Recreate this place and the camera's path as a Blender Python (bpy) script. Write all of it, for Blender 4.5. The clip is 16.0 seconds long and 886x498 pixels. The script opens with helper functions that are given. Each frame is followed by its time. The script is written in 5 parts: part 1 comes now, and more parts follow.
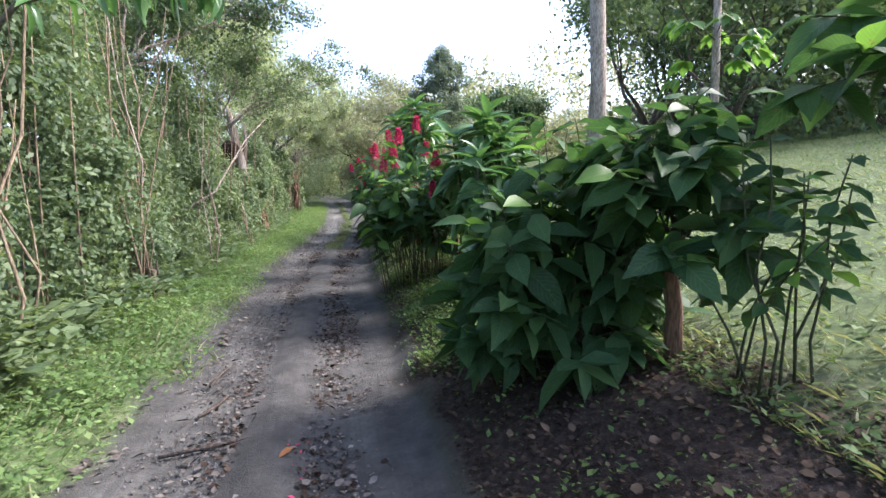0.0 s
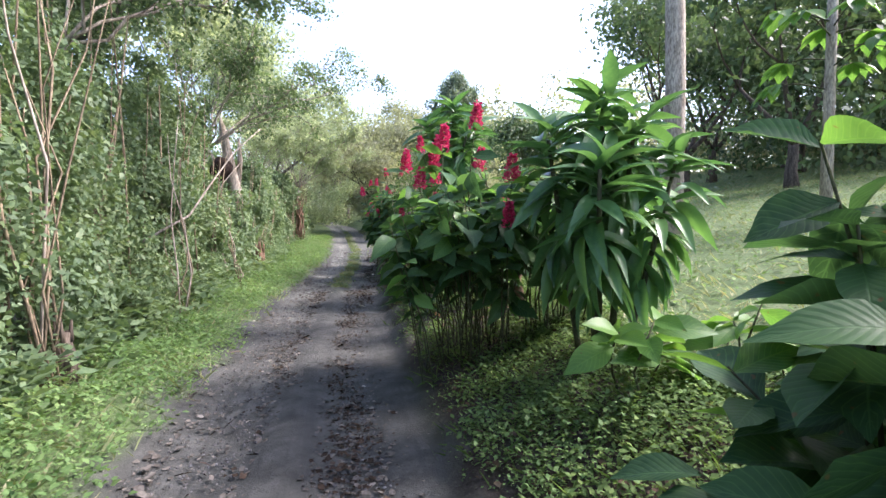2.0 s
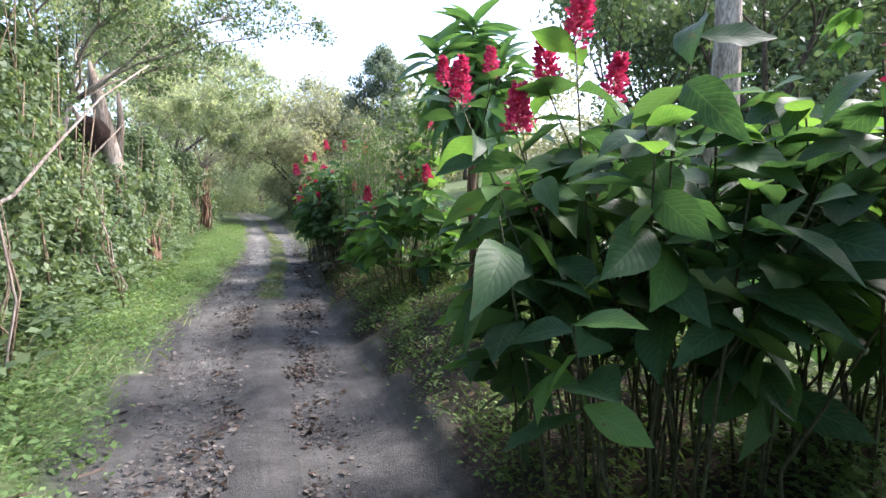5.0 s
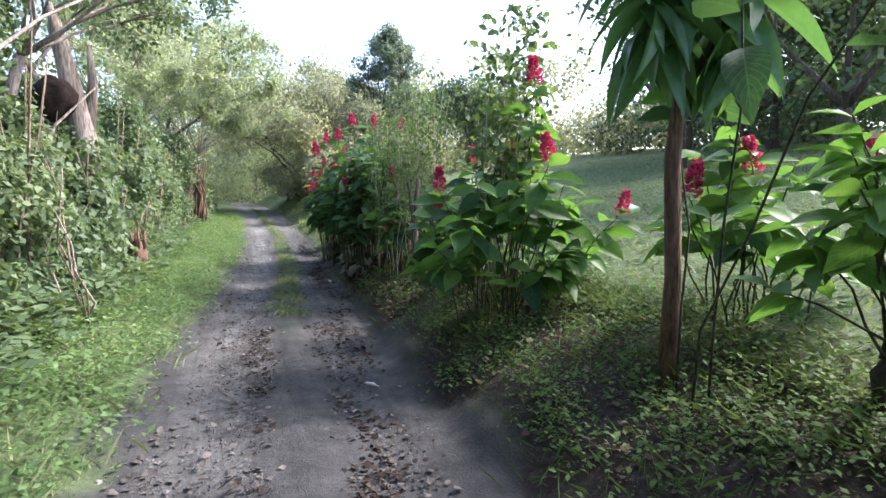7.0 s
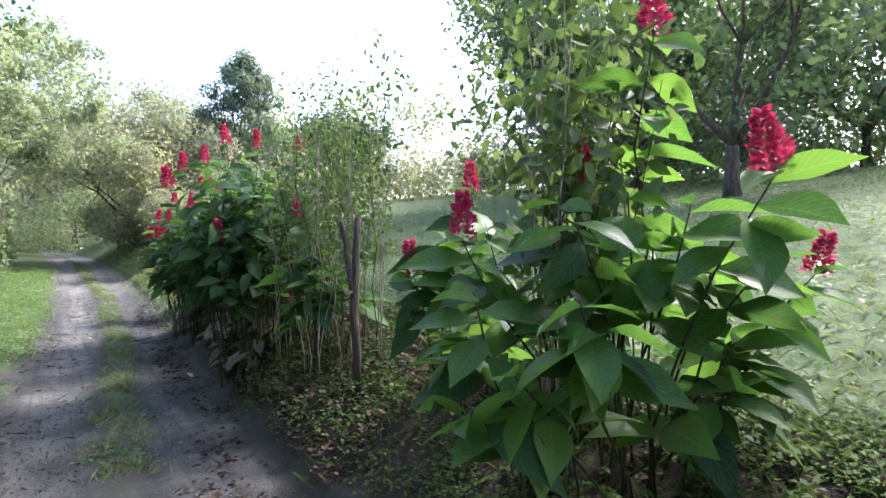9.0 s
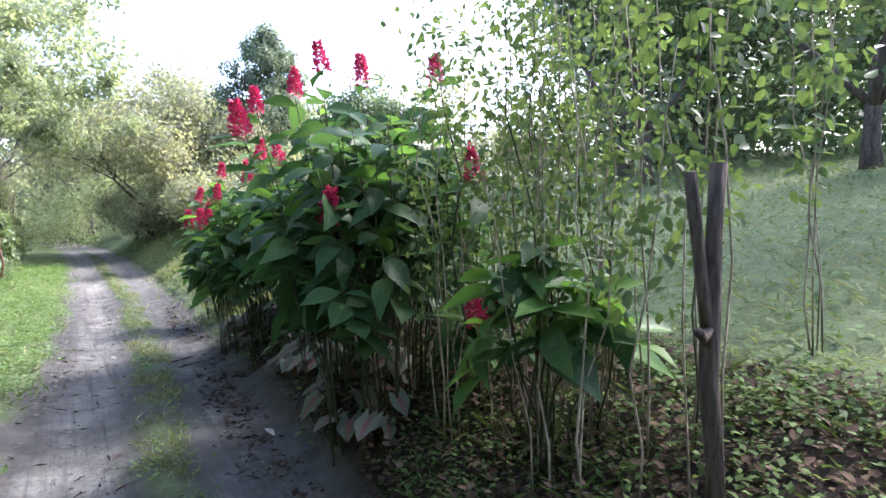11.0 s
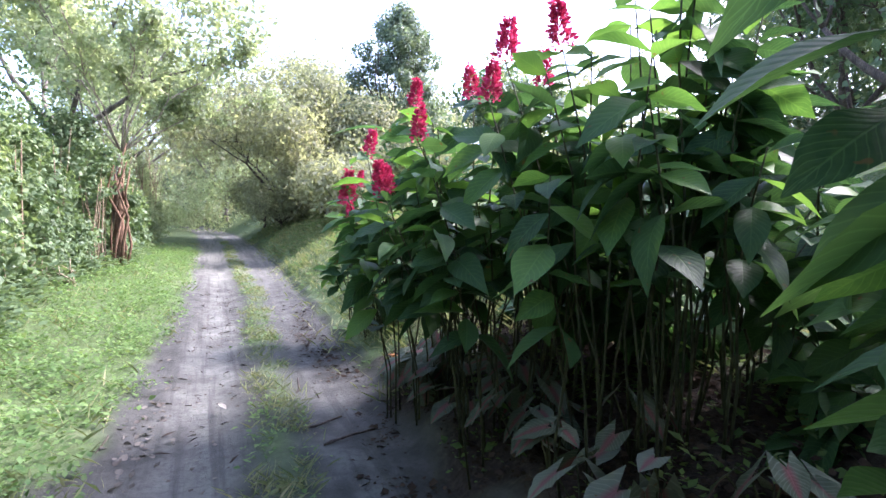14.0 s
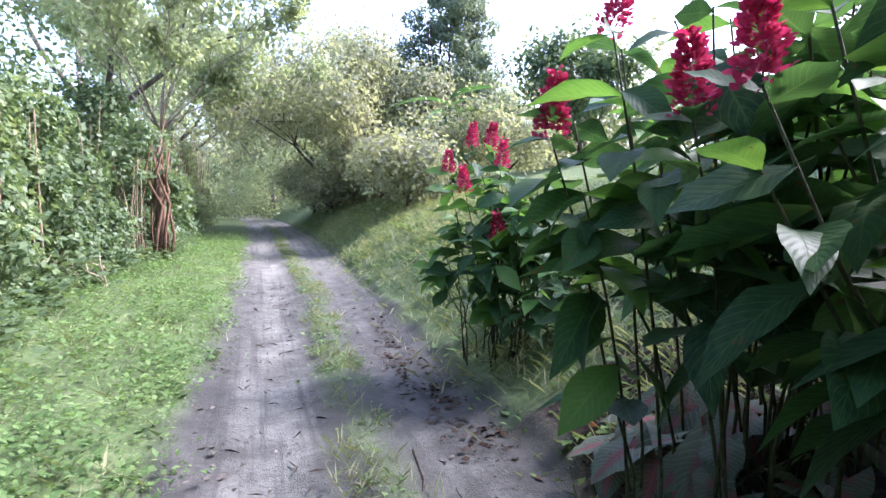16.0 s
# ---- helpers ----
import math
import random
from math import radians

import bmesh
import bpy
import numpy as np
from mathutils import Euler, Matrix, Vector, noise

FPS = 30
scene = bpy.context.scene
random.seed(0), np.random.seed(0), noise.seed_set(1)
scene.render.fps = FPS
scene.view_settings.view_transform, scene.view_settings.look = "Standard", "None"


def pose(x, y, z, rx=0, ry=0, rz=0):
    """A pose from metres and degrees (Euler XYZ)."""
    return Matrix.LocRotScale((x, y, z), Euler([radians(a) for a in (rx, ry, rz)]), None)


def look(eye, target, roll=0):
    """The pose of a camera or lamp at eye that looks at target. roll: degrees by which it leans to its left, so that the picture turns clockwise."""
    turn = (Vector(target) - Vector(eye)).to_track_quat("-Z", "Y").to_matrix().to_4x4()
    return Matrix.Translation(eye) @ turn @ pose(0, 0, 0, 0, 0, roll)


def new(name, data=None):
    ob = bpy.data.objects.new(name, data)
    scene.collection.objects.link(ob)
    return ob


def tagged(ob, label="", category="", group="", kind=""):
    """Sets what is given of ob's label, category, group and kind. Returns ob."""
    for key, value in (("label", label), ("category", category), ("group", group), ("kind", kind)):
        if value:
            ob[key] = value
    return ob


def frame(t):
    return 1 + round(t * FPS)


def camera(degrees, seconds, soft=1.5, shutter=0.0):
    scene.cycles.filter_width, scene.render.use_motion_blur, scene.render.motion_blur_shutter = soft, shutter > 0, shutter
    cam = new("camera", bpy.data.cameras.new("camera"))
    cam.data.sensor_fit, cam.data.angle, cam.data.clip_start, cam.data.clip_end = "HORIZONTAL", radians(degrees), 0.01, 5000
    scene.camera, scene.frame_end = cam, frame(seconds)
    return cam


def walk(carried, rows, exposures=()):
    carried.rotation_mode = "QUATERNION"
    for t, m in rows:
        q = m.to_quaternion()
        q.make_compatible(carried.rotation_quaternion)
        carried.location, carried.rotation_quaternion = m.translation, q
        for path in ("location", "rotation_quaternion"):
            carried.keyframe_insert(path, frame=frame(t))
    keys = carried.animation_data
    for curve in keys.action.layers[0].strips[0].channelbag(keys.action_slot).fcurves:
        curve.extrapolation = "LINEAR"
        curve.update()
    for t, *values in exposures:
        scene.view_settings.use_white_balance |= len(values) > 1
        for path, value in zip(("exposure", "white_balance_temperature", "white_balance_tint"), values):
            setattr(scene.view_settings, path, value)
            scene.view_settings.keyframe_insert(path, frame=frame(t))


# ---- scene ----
cam = camera(80.47, 16.0)
PATH = [
    (0, (0.000, 0.000, 1.517), (0.412, 1.945, 1.298), -0.95),
    (0.5, (-0.014, 0.700, 1.525), (0.356, 2.647, 1.257), -1.32),
    (1, (0.026, 1.317, 1.539), (0.428, 3.270, 1.393), -0.75),
    (1.5, (-0.013, 1.910, 1.519), (0.388, 3.866, 1.396), 0.82),
    (2, (-0.050, 2.504, 1.497), (0.350, 4.461, 1.392), 0.02),
    (2.5, (-0.096, 3.106, 1.496), (0.311, 5.062, 1.396), -0.40),
    (3, (-0.151, 3.595, 1.475), (0.346, 5.529, 1.368), -1.56),
    (3.5, (-0.181, 4.077, 1.468), (0.345, 6.002, 1.340), -0.63),
    (5.8, (-0.462, 6.288, 1.485), (0.301, 8.130, 1.334), -0.24),
    (6, (-0.479, 6.524, 1.502), (0.279, 8.369, 1.354), -0.24),
    (6.5, (-0.552, 7.154, 1.506), (0.167, 9.011, 1.323), -0.10),
    (7, (-0.571, 7.721, 1.474), (0.159, 9.573, 1.289), 0.43),
    (7.5, (-0.571, 8.403, 1.508), (0.131, 10.267, 1.322), 0.05),
    (8, (-0.530, 8.979, 1.522), (0.299, 10.792, 1.358), 0.46),
    (8.2, (-0.478, 9.222, 1.529), (0.462, 10.985, 1.439), 0.30),
    (10.3, (-0.226, 12.210, 1.579), (1.071, 13.732, 1.529), -1.82),
    (10.5, (-0.206, 12.448, 1.552), (1.048, 14.004, 1.476), -1.56),
    (11, (-0.255, 13.034, 1.553), (0.907, 14.659, 1.473), -1.73),
    (11.5, (-0.250, 13.597, 1.519), (0.887, 15.240, 1.419), -2.40),
    (12, (-0.231, 14.207, 1.528), (0.861, 15.879, 1.420), -2.65),
    (12.5, (-0.205, 14.762, 1.500), (0.885, 16.435, 1.401), -2.24),
    (13, (-0.118, 15.320, 1.487), (0.953, 17.008, 1.438), -0.74),
    (13.5, (-0.067, 15.839, 1.443), (0.932, 17.571, 1.408), -0.30),
    (14, (0.047, 16.430, 1.451), (0.864, 18.254, 1.375), 0.85),
    (14.5, (0.085, 17.014, 1.442), (0.842, 18.865, 1.373), 1.15),
    (15, (0.123, 17.570, 1.432), (0.863, 19.427, 1.355), 1.19),
    (15.5, (0.045, 18.120, 1.405), (0.723, 20.000, 1.328), 0.45),
    (16, (-0.004, 18.638, 1.394), (0.665, 20.518, 1.255), -0.42),
]
EXPOSURES = [(0.0, 2.18, 6250, 23), (3.5, 2.52, 6350, 23), (7.0, 2.46, 6120, 23), (10.5, 2.82, 6080, 25), (12.5, 3.06, 5950, 28), (14.5, 3.0, 5950, 29), (16.0, 2.84, 5800, 29)]
walk(cam, [(t, look(eye, target, roll)) for t, eye, target, roll in PATH], EXPOSURES)

# ---- light ----
SUN_DIR = Vector((0.75, 0.03, 0.72)).normalized()
world = bpy.data.worlds.new("sky")
world.use_nodes = True
scene.world = world
wn = world.node_tree
sky = wn.nodes.new("ShaderNodeTexSky")
sky.sky_type = "NISHITA"
sky.sun_disc = False
sky.sun_elevation = math.asin(SUN_DIR.z)
sky.sun_rotation = math.atan2(SUN_DIR.x, SUN_DIR.y)
sky.air_density, sky.dust_density, sky.ozone_density = 1.0, 2.5, 1.0
wn.nodes["Background"].inputs[1].default_value = 0.135
wn.links.new(sky.outputs[0], wn.nodes["Background"].inputs[0])
sun = new("sun", bpy.data.lights.new("sun", "SUN"))
sun.data.energy, sun.data.angle, sun.data.color = 2.4, radians(16), (1.0, 0.97, 0.92)
sun.matrix_world = look(SUN_DIR * 60, (0, 0, 0))

rng = np.random.default_rng(7)
rnd = random.Random(11)


# ---- helpers of this scene ----
def lerp_table(table, v):
    return np.interp(v, [a for a, _ in table], [b for _, b in table])


def material(name, rough=0.8, spec=0.3):
    m = bpy.data.materials.new(name)
    m.use_nodes = True
    p = m.node_tree.nodes["Principled BSDF"]
    p.inputs["Roughness"].default_value = rough
    p.inputs["Specular IOR Level"].default_value = spec
    return m, m.node_tree, p


def node(nt, kind, **values):
    n = nt.nodes.new(kind)
    for k, v in values.items():
        n.inputs[k].default_value = v
    return n


def ramp(nt, source, stops):
    r = nt.nodes.new("ShaderNodeValToRGB")
    els = r.color_ramp.elements
    while len(els) < len(stops):
        els.new(0.5)
    for e, (pos, col) in zip(els, stops):
        e.position, e.color = pos, (*col, 1)
    nt.links.new(source, r.inputs[0])
    return r


def mix(nt, fac, a, b, kind="MIX"):
    m = nt.nodes.new("ShaderNodeMix")
    m.data_type, m.blend_type = "RGBA", kind
    for sock, val in ((m.inputs[0], fac), (m.inputs[6], a), (m.inputs[7], b)):
        if isinstance(val, bpy.types.NodeSocket):
            nt.links.new(val, sock)
        elif isinstance(val, (int, float)):
            sock.default_value = val
        else:
            sock.default_value = (*val, 1)
    return m.outputs[2]


def bump(nt, p, height, strength, dist=0.02):
    b = node(nt, "ShaderNodeBump", Strength=strength, Distance=dist)
    nt.links.new(height, b.inputs["Height"])
    nt.links.new(b.outputs[0], p.inputs["Normal"])


def leaf_material(name, stops, rough=0.4, glow=0.35, per_object=False, veins=0.0, spec=0.2, patch=1.2, heart=None):
    """Thin leaf: glossy front, light through it; colour varies leaf by leaf and over patches."""
    m, nt, p = material(name, rough, spec)
    if per_object:
        r = nt.nodes.new("ShaderNodeObjectInfo").outputs["Random"]
    else:
        r = nt.nodes.new("ShaderNodeNewGeometry").outputs["Random Per Island"]
    pos = nt.nodes.new("ShaderNodeNewGeometry").outputs["Position"]
    nz = node(nt, "ShaderNodeTexNoise", Scale=patch, Detail=2.0)
    nt.links.new(pos, nz.inputs["Vector"])
    mx = nt.nodes.new("ShaderNodeMath")
    mx.operation = "MULTIPLY_ADD"
    nt.links.new(r, mx.inputs[0])
    mx.inputs[1].default_value = 0.62
    nt.links.new(nz.outputs[0], mx.inputs[2])
    sb = nt.nodes.new("ShaderNodeMath")
    sb.operation = "SUBTRACT"
    nt.links.new(mx.outputs[0], sb.inputs[0])
    sb.inputs[1].default_value = 0.3
    col = ramp(nt, sb.outputs[0], stops).outputs[0]
    fine = node(nt, "ShaderNodeTexNoise", Scale=38.0, Detail=3.0)
    nt.links.new(pos, fine.inputs["Vector"])
    col = mix(nt, ramp(nt, fine.outputs[0], [(0.35, (0, 0, 0)), (0.75, (0.35, 0.35, 0.35))]).outputs[0], col, stops[-1][1])
    if veins:
        uv = nt.nodes.new("ShaderNodeUVMap")
        sep = nt.nodes.new("ShaderNodeSeparateXYZ")
        nt.links.new(uv.outputs[0], sep.inputs[0])
        ab = nt.nodes.new("ShaderNodeMath")
        ab.operation = "ABSOLUTE"
        nt.links.new(sep.outputs[0], ab.inputs[0])
        ma = nt.nodes.new("ShaderNodeMath")
        ma.operation = "MULTIPLY_ADD"
        nt.links.new(ab.outputs[0], ma.inputs[0])
        ma.inputs[1].default_value = -0.28
        nt.links.new(sep.outputs[1], ma.inputs[2])
        sn = nt.nodes.new("ShaderNodeMath")
        sn.operation = "MULTIPLY"
        nt.links.new(ma.outputs[0], sn.inputs[0])
        sn.inputs[1].default_value = 11.0
        pp = nt.nodes.new("ShaderNodeMath")
        pp.operation = "PINGPONG"
        nt.links.new(sn.outputs[0], pp.inputs[0])
        pp.inputs[1].default_value = 0.5
        line = ramp(nt, pp.outputs[0], [(0.0, (1, 1, 1)), (0.13, (0, 0, 0))]).outputs[0]
        rib = ramp(nt, ab.outputs[0], [(0.02, (1, 1, 1)), (0.06, (0, 0, 0))]).outputs[0]
        both = mix(nt, 1.0, line, rib, "LIGHTEN")
        vf = nt.nodes.new("ShaderNodeMath")
        vf.operation = "MULTIPLY"
        nt.links.new(both, vf.inputs[0])
        vf.inputs[1].default_value = veins
        light = tuple(min(1, c * 1.9 + 0.015) for c in stops[-1][1])
        col = mix(nt, vf.outputs[0], col, light)
        if heart:
            col = mix(nt, ramp(nt, ab.outputs[0], [(0.06, (0.75, 0.75, 0.75)), (0.42, (0, 0, 0))]).outputs[0], col, heart)
        spot = node(nt, "ShaderNodeTexNoise", Scale=22.0, Detail=2.0)
        nt.links.new(pos, spot.inputs["Vector"])
        col = mix(nt, ramp(nt, spot.outputs[0], [(0.7, (0, 0, 0)), (0.74, (0.8, 0.8, 0.8))]).outputs[0], col, (0.12, 0.075, 0.03))
        hb = nt.nodes.new("ShaderNodeMath")
        hb.operation = "SUBTRACT"
        nt.links.new(pp.outputs[0], hb.inputs[0])
        nt.links.new(rib, hb.inputs[1])
        bump(nt, p, hb.outputs[0], 0.2, 0.006)
    nt.links.new(col, p.inputs["Base Color"])
    tr = nt.nodes.new("ShaderNodeBsdfTranslucent")
    warm = mix(nt, 1.0, col, (1.4, 1.42, 0.82), "MULTIPLY")
    nt.links.new(warm if "leaf" in name or "blade" in name else col, tr.inputs[0])
    ms = nt.nodes.new("ShaderNodeMixShader")
    ms.inputs[0].default_value = glow
    nt.links.new(p.outputs[0], ms.inputs[1])
    nt.links.new(tr.outputs[0], ms.inputs[2])
    nt.links.new(ms.outputs[0], nt.nodes["Material Output"].inputs[0])
    return m


def bark_material(name, dark, light, scale=9.0, stretch=0.18, rough=0.9, strength=0.6):
    m, nt, p = material(name, rough, 0.2)
    tc = nt.nodes.new("ShaderNodeNewGeometry")
    mp = nt.nodes.new("ShaderNodeMapping")
    mp.inputs["Scale"].default_value = (1, 1, stretch)
    nt.links.new(tc.outputs["Position"], mp.inputs[0])
    a = node(nt, "ShaderNodeTexNoise", Scale=scale, Detail=5.0, Roughness=0.65)
    b = node(nt, "ShaderNodeTexNoise", Scale=scale * 6, Detail=4.0)
    nt.links.new(mp.outputs[0], a.inputs["Vector"])
    nt.links.new(mp.outputs[0], b.inputs["Vector"])
    c1 = ramp(nt, a.outputs[0], [(0.32, dark), (0.68, light)]).outputs[0]
    c2 = ramp(nt, b.outputs[0], [(0.35, (0.35, 0.35, 0.35)), (0.6, (1, 1, 1))]).outputs[0]
    nt.links.new(mix(nt, 0.8, c1, c2, "MULTIPLY"), p.inputs["Base Color"])
    bump(nt, p, b.outputs[0], strength, 0.02)
    return m


def mesh_object(name, verts, faces, mat, parent=None, smooth=True, uv=None):
    me = bpy.data.meshes.new(name)
    me.from_pydata([tuple(v) for v in verts], [], faces)
    if smooth:
        me.polygons.foreach_set("use_smooth", [True] * len(me.polygons))
    if uv is not None:
        layer = me.uv_layers.new(name="uv")
        idx = np.empty(len(me.loops), dtype=np.int32)
        me.loops.foreach_get("vertex_index", idx)
        layer.data.foreach_set("uv", np.asarray(uv, dtype=np.float32)[idx].ravel())
    if mat:
        me.materials.append(mat)
    ob = new(name, me)
    if parent:
        ob.parent = parent
    return ob


def part(name, bm, mat, parent, label=""):
    """Links a bmesh as one mesh object under a thing or a part."""
    me = bpy.data.meshes.new(name)
    bm.to_mesh(me)
    bm.free()
    me.polygons.foreach_set("use_smooth", [True] * len(me.polygons))
    me.materials.append(mat)
    ob = new(name, me)
    ob.parent = parent
    return tagged(ob, label)


def thing(name, at, label, category, group="", kind=""):
    ob = new(name)
    ob.empty_display_size = 0.1
    ob.location = at
    return tagged(ob, label, category, group, kind)


def tube_arrays(points, radii, sides=7, wobble=0.0, seed=0):
    """A tapered tube along points: verts and faces, closed at the ends."""
    r = random.Random(seed)
    pts = [Vector(p) for p in points]
    verts, faces = [], []
    side = Vector((1, 0.2, 0.1))
    for i, p in enumerate(pts):
        t = (pts[min(i + 1, len(pts) - 1)] - pts[max(i - 1, 0)]).normalized()
        side = (side - t * side.dot(t)).normalized()
        up = t.cross(side)
        for k in range(sides):
            a = 2 * math.pi * k / sides
            rad = radii[i] * (1 + wobble * (r.random() - 0.5))
            verts.append(p + (side * math.cos(a) + up * math.sin(a)) * rad)
    for i in range(len(pts) - 1):
        for k in range(sides):
            a, b = i * sides + k, i * sides + (k + 1) % sides
            faces.append((a, b, b + sides, a + sides))
    faces.append(tuple(reversed(range(sides))))
    faces.append(tuple(range((len(pts) - 1) * sides, len(pts) * sides)))
    return verts, faces


class Joined:
    """Collects arrays of many small pieces for one mesh."""

    def __init__(self):
        self.v, self.f = [], []

    def add(self, verts, faces):
        n = len(self.v)
        self.v.extend(verts)
        self.f.extend(tuple(i + n for i in f) for f in faces)

    def tube(self, points, radii, sides=6, wobble=0.0, seed=0):
        self.add(*tube_arrays(points, radii, sides, wobble, seed))

    def make(self, name, mat, parent=None, smooth=True):
        return mesh_object(name, self.v, self.f, mat, parent, smooth)


def unit(a):
    return a / np.maximum(np.linalg.norm(a, axis=1, keepdims=True), 1e-9)


LEAF = np.array([(0, 0, 0), (0.27, 0.30, 0.06), (0.23, 0.66, 0.03), (0, 1, -0.10), (-0.23, 0.66, 0.03), (-0.27, 0.30, 0.06)])


DIAMOND = np.array([(0, 0, 0), (0.30, 0.42, 0.07), (0, 1, -0.08), (-0.30, 0.42, 0.07)])
SLIVER = np.array([(-0.02, 0, 0), (0.022, 0.1, 0.0), (0.0, 1, -0.15), (-0.022, 0.4, 0.03)])


def leaf_cloud(name, centre, along, normal, size, mat, parent=None, shape=LEAF, width=1.0):
    """Many small folded leaves in one mesh: place, direction, facing and length of each."""
    n = len(centre)
    y = unit(np.asarray(along, float))
    z = np.asarray(normal, float)
    z = unit(z - y * (z * y).sum(1, keepdims=True))
    x = np.cross(y, z)
    s = np.asarray(size, float).reshape(-1, 1, 1)
    sh = shape * np.array([width, 1, 1])
    v = np.asarray(centre, float)[:, None, :] + s * (sh[None, :, 0:1] * x[:, None, :] + sh[None, :, 1:2] * y[:, None, :] + sh[None, :, 2:3] * z[:, None, :])
    me = bpy.data.meshes.new(name)
    k = len(shape)
    me.vertices.add(n * k)
    me.vertices.foreach_set("co", v.astype(np.float32).ravel())
    base = (np.arange(n) * k)[:, None]
    quads = [[0, 1, 2, 3], [0, 3, 4, 5]] if k == 6 else [[0, 1, 2, 3]]
    loops = np.concatenate([base + np.array([q]) for q in quads], 1).ravel()
    me.loops.add(len(loops))
    me.loops.foreach_set("vertex_index", loops.astype(np.int32))
    me.polygons.add(n * len(quads))
    me.polygons.foreach_set("loop_start", (np.arange(n * len(quads)) * 4).astype(np.int32))
    me.update(calc_edges=True)
    me.materials.append(mat)
    ob = new(name, me)
    if parent:
        ob.parent = parent
    return ob


# ---- lie of the land ----
LEFT_EDGE = [(-60, -1.7), (0, -1.62), (5, -1.42), (12, -1.38), (15, -1.1), (19, -0.78), (22, -0.55), (26, -0.42), (32, -0.42), (42, -0.35), (55, -0.7), (75, -2.6), (110, -9)]
RIGHT_EDGE = [(-60, 0.4), (0, 0.5), (5, 0.62), (9, 0.72), (12, 0.8), (15, 1.0), (18, 1.22), (20, 1.42), (22, 1.55), (27, 1.75), (35, 1.98), (45, 2.0), (55, 1.65), (75, -0.2), (110, -6.5)]
STRIP = [(-60, -0.5), (0, -0.5), (8, -0.35), (13, -0.1), (17, 0.2), (20, 0.5), (22, 0.6), (25, 0.74), (28, 0.84), (34, 0.8), (44, 0.78), (55, 0.45), (75, -1.4), (110, -7.7)]
HEIGHT = [(-60, 0), (20, 0.0), (24, 0.04), (28, 0.14), (32, 0.27), (40, 0.5), (55, 0.85), (75, 1.3), (110, 1.8), (400, 3)]
BANK = [(-60, 0.38), (4, 0.38), (10, 0.48), (15, 0.6), (20, 0.6), (25, 0.75), (30, 0.95), (40, 1.2), (400, 1.2)]
HEDGE = [(-60, -3.2), (0, -2.95), (4, -2.6), (7, -2.55), (10, -2.65), (14, -2.5), (18, -2.35), (22, -2.25), (25.5, -2.75), (28.5, -2.8), (31, -2.1), (38, -2.3), (48, -2.4), (60, -3.2), (75, -5.0)]


def ground_z(x, y):
    x, y = np.asarray(x, float), np.asarray(y, float)
    left, right = lerp_table(LEFT_EDGE, y), lerp_table(RIGHT_EDGE, y)
    z = lerp_table(HEIGHT, y)
    dr = np.maximum(x - right, 0)
    z = z + lerp_table(BANK, y) * (1 - np.exp(-dr / lerp_table([(17, 0.5), (24, 1.0), (60, 1.3)], y))) + 0.17 * np.maximum(dr - 0.5, 0) * np.exp(-dr / 160)
    dl = np.maximum(left - x, 0)
    z = z + 0.12 * (1 - np.exp(-dl / 0.4)) + 0.03 * np.maximum(dl - 1.5, 0) * np.exp(-dl / 200)
    return z


def gz(x, y):
    return float(ground_z(x, y))


# ---- materials ----
CLOAK = leaf_material("cloak_leaf", [(0.0, (0.014, 0.04, 0.021)), (0.5, (0.031, 0.077, 0.032)), (1.0, (0.07, 0.14, 0.046))], 0.5, 0.38, True, 0.2, spec=0.14)
CLOAK_INNER = leaf_material("cloak_leaf_inner", [(0.0, (0.014, 0.04, 0.021)), (0.5, (0.031, 0.077, 0.032)), (1.0, (0.07, 0.14, 0.046))], 0.5, 0.38, False, 0.2, spec=0.14)
CLOAK_YOUNG = leaf_material("cloak_leaf_young", [(0.0, (0.04, 0.10, 0.03)), (0.5, (0.075, 0.17, 0.04)), (1.0, (0.13, 0.24, 0.05))], 0.42, 0.45, True, 0.16)
MOULD = leaf_material("leaf_mould", [(0.0, (0.012, 0.009, 0.007)), (0.6, (0.035, 0.025, 0.018)), (1.0, (0.1, 0.07, 0.05))], 0.9, 0.0, patch=3.0, spec=0.05)
TWIG_SCRAP = leaf_material("twig_scrap", [(0.0, (0.015, 0.012, 0.01)), (0.6, (0.04, 0.03, 0.025)), (1.0, (0.12, 0.09, 0.07))], 0.9, 0.0, patch=3.0, spec=0.05)
BANK_LEAF = leaf_material("bank_leaf", [(0.0, (0.034, 0.066, 0.024)), (0.5, (0.075, 0.13, 0.042)), (1.0, (0.16, 0.225, 0.075))], 0.6, 0.35, patch=1.5, spec=0.08)
STRAP = leaf_material("strap_leaf", [(0.0, (0.03, 0.08, 0.036)), (0.5, (0.06, 0.145, 0.052)), (1.0, (0.12, 0.23, 0.07))], 0.3, 0.36, True, 0.0, spec=0.4)
CALADIUM = leaf_material("caladium_leaf", [(0.0, (0.04, 0.062, 0.04)), (0.5, (0.08, 0.107, 0.072)), (1.0, (0.16, 0.178, 0.135))], 0.65, 0.2, True, 0.3, spec=0.1, heart=(0.2, 0.055, 0.068))
HEDGE_LEAF = leaf_material("thicket_leaf", [(0.0, (0.035, 0.066, 0.036)), (0.45, (0.08, 0.13, 0.066)), (0.8, (0.13, 0.185, 0.09)), (1.0, (0.2, 0.25, 0.13))], 0.48, 0.38, patch=0.6)
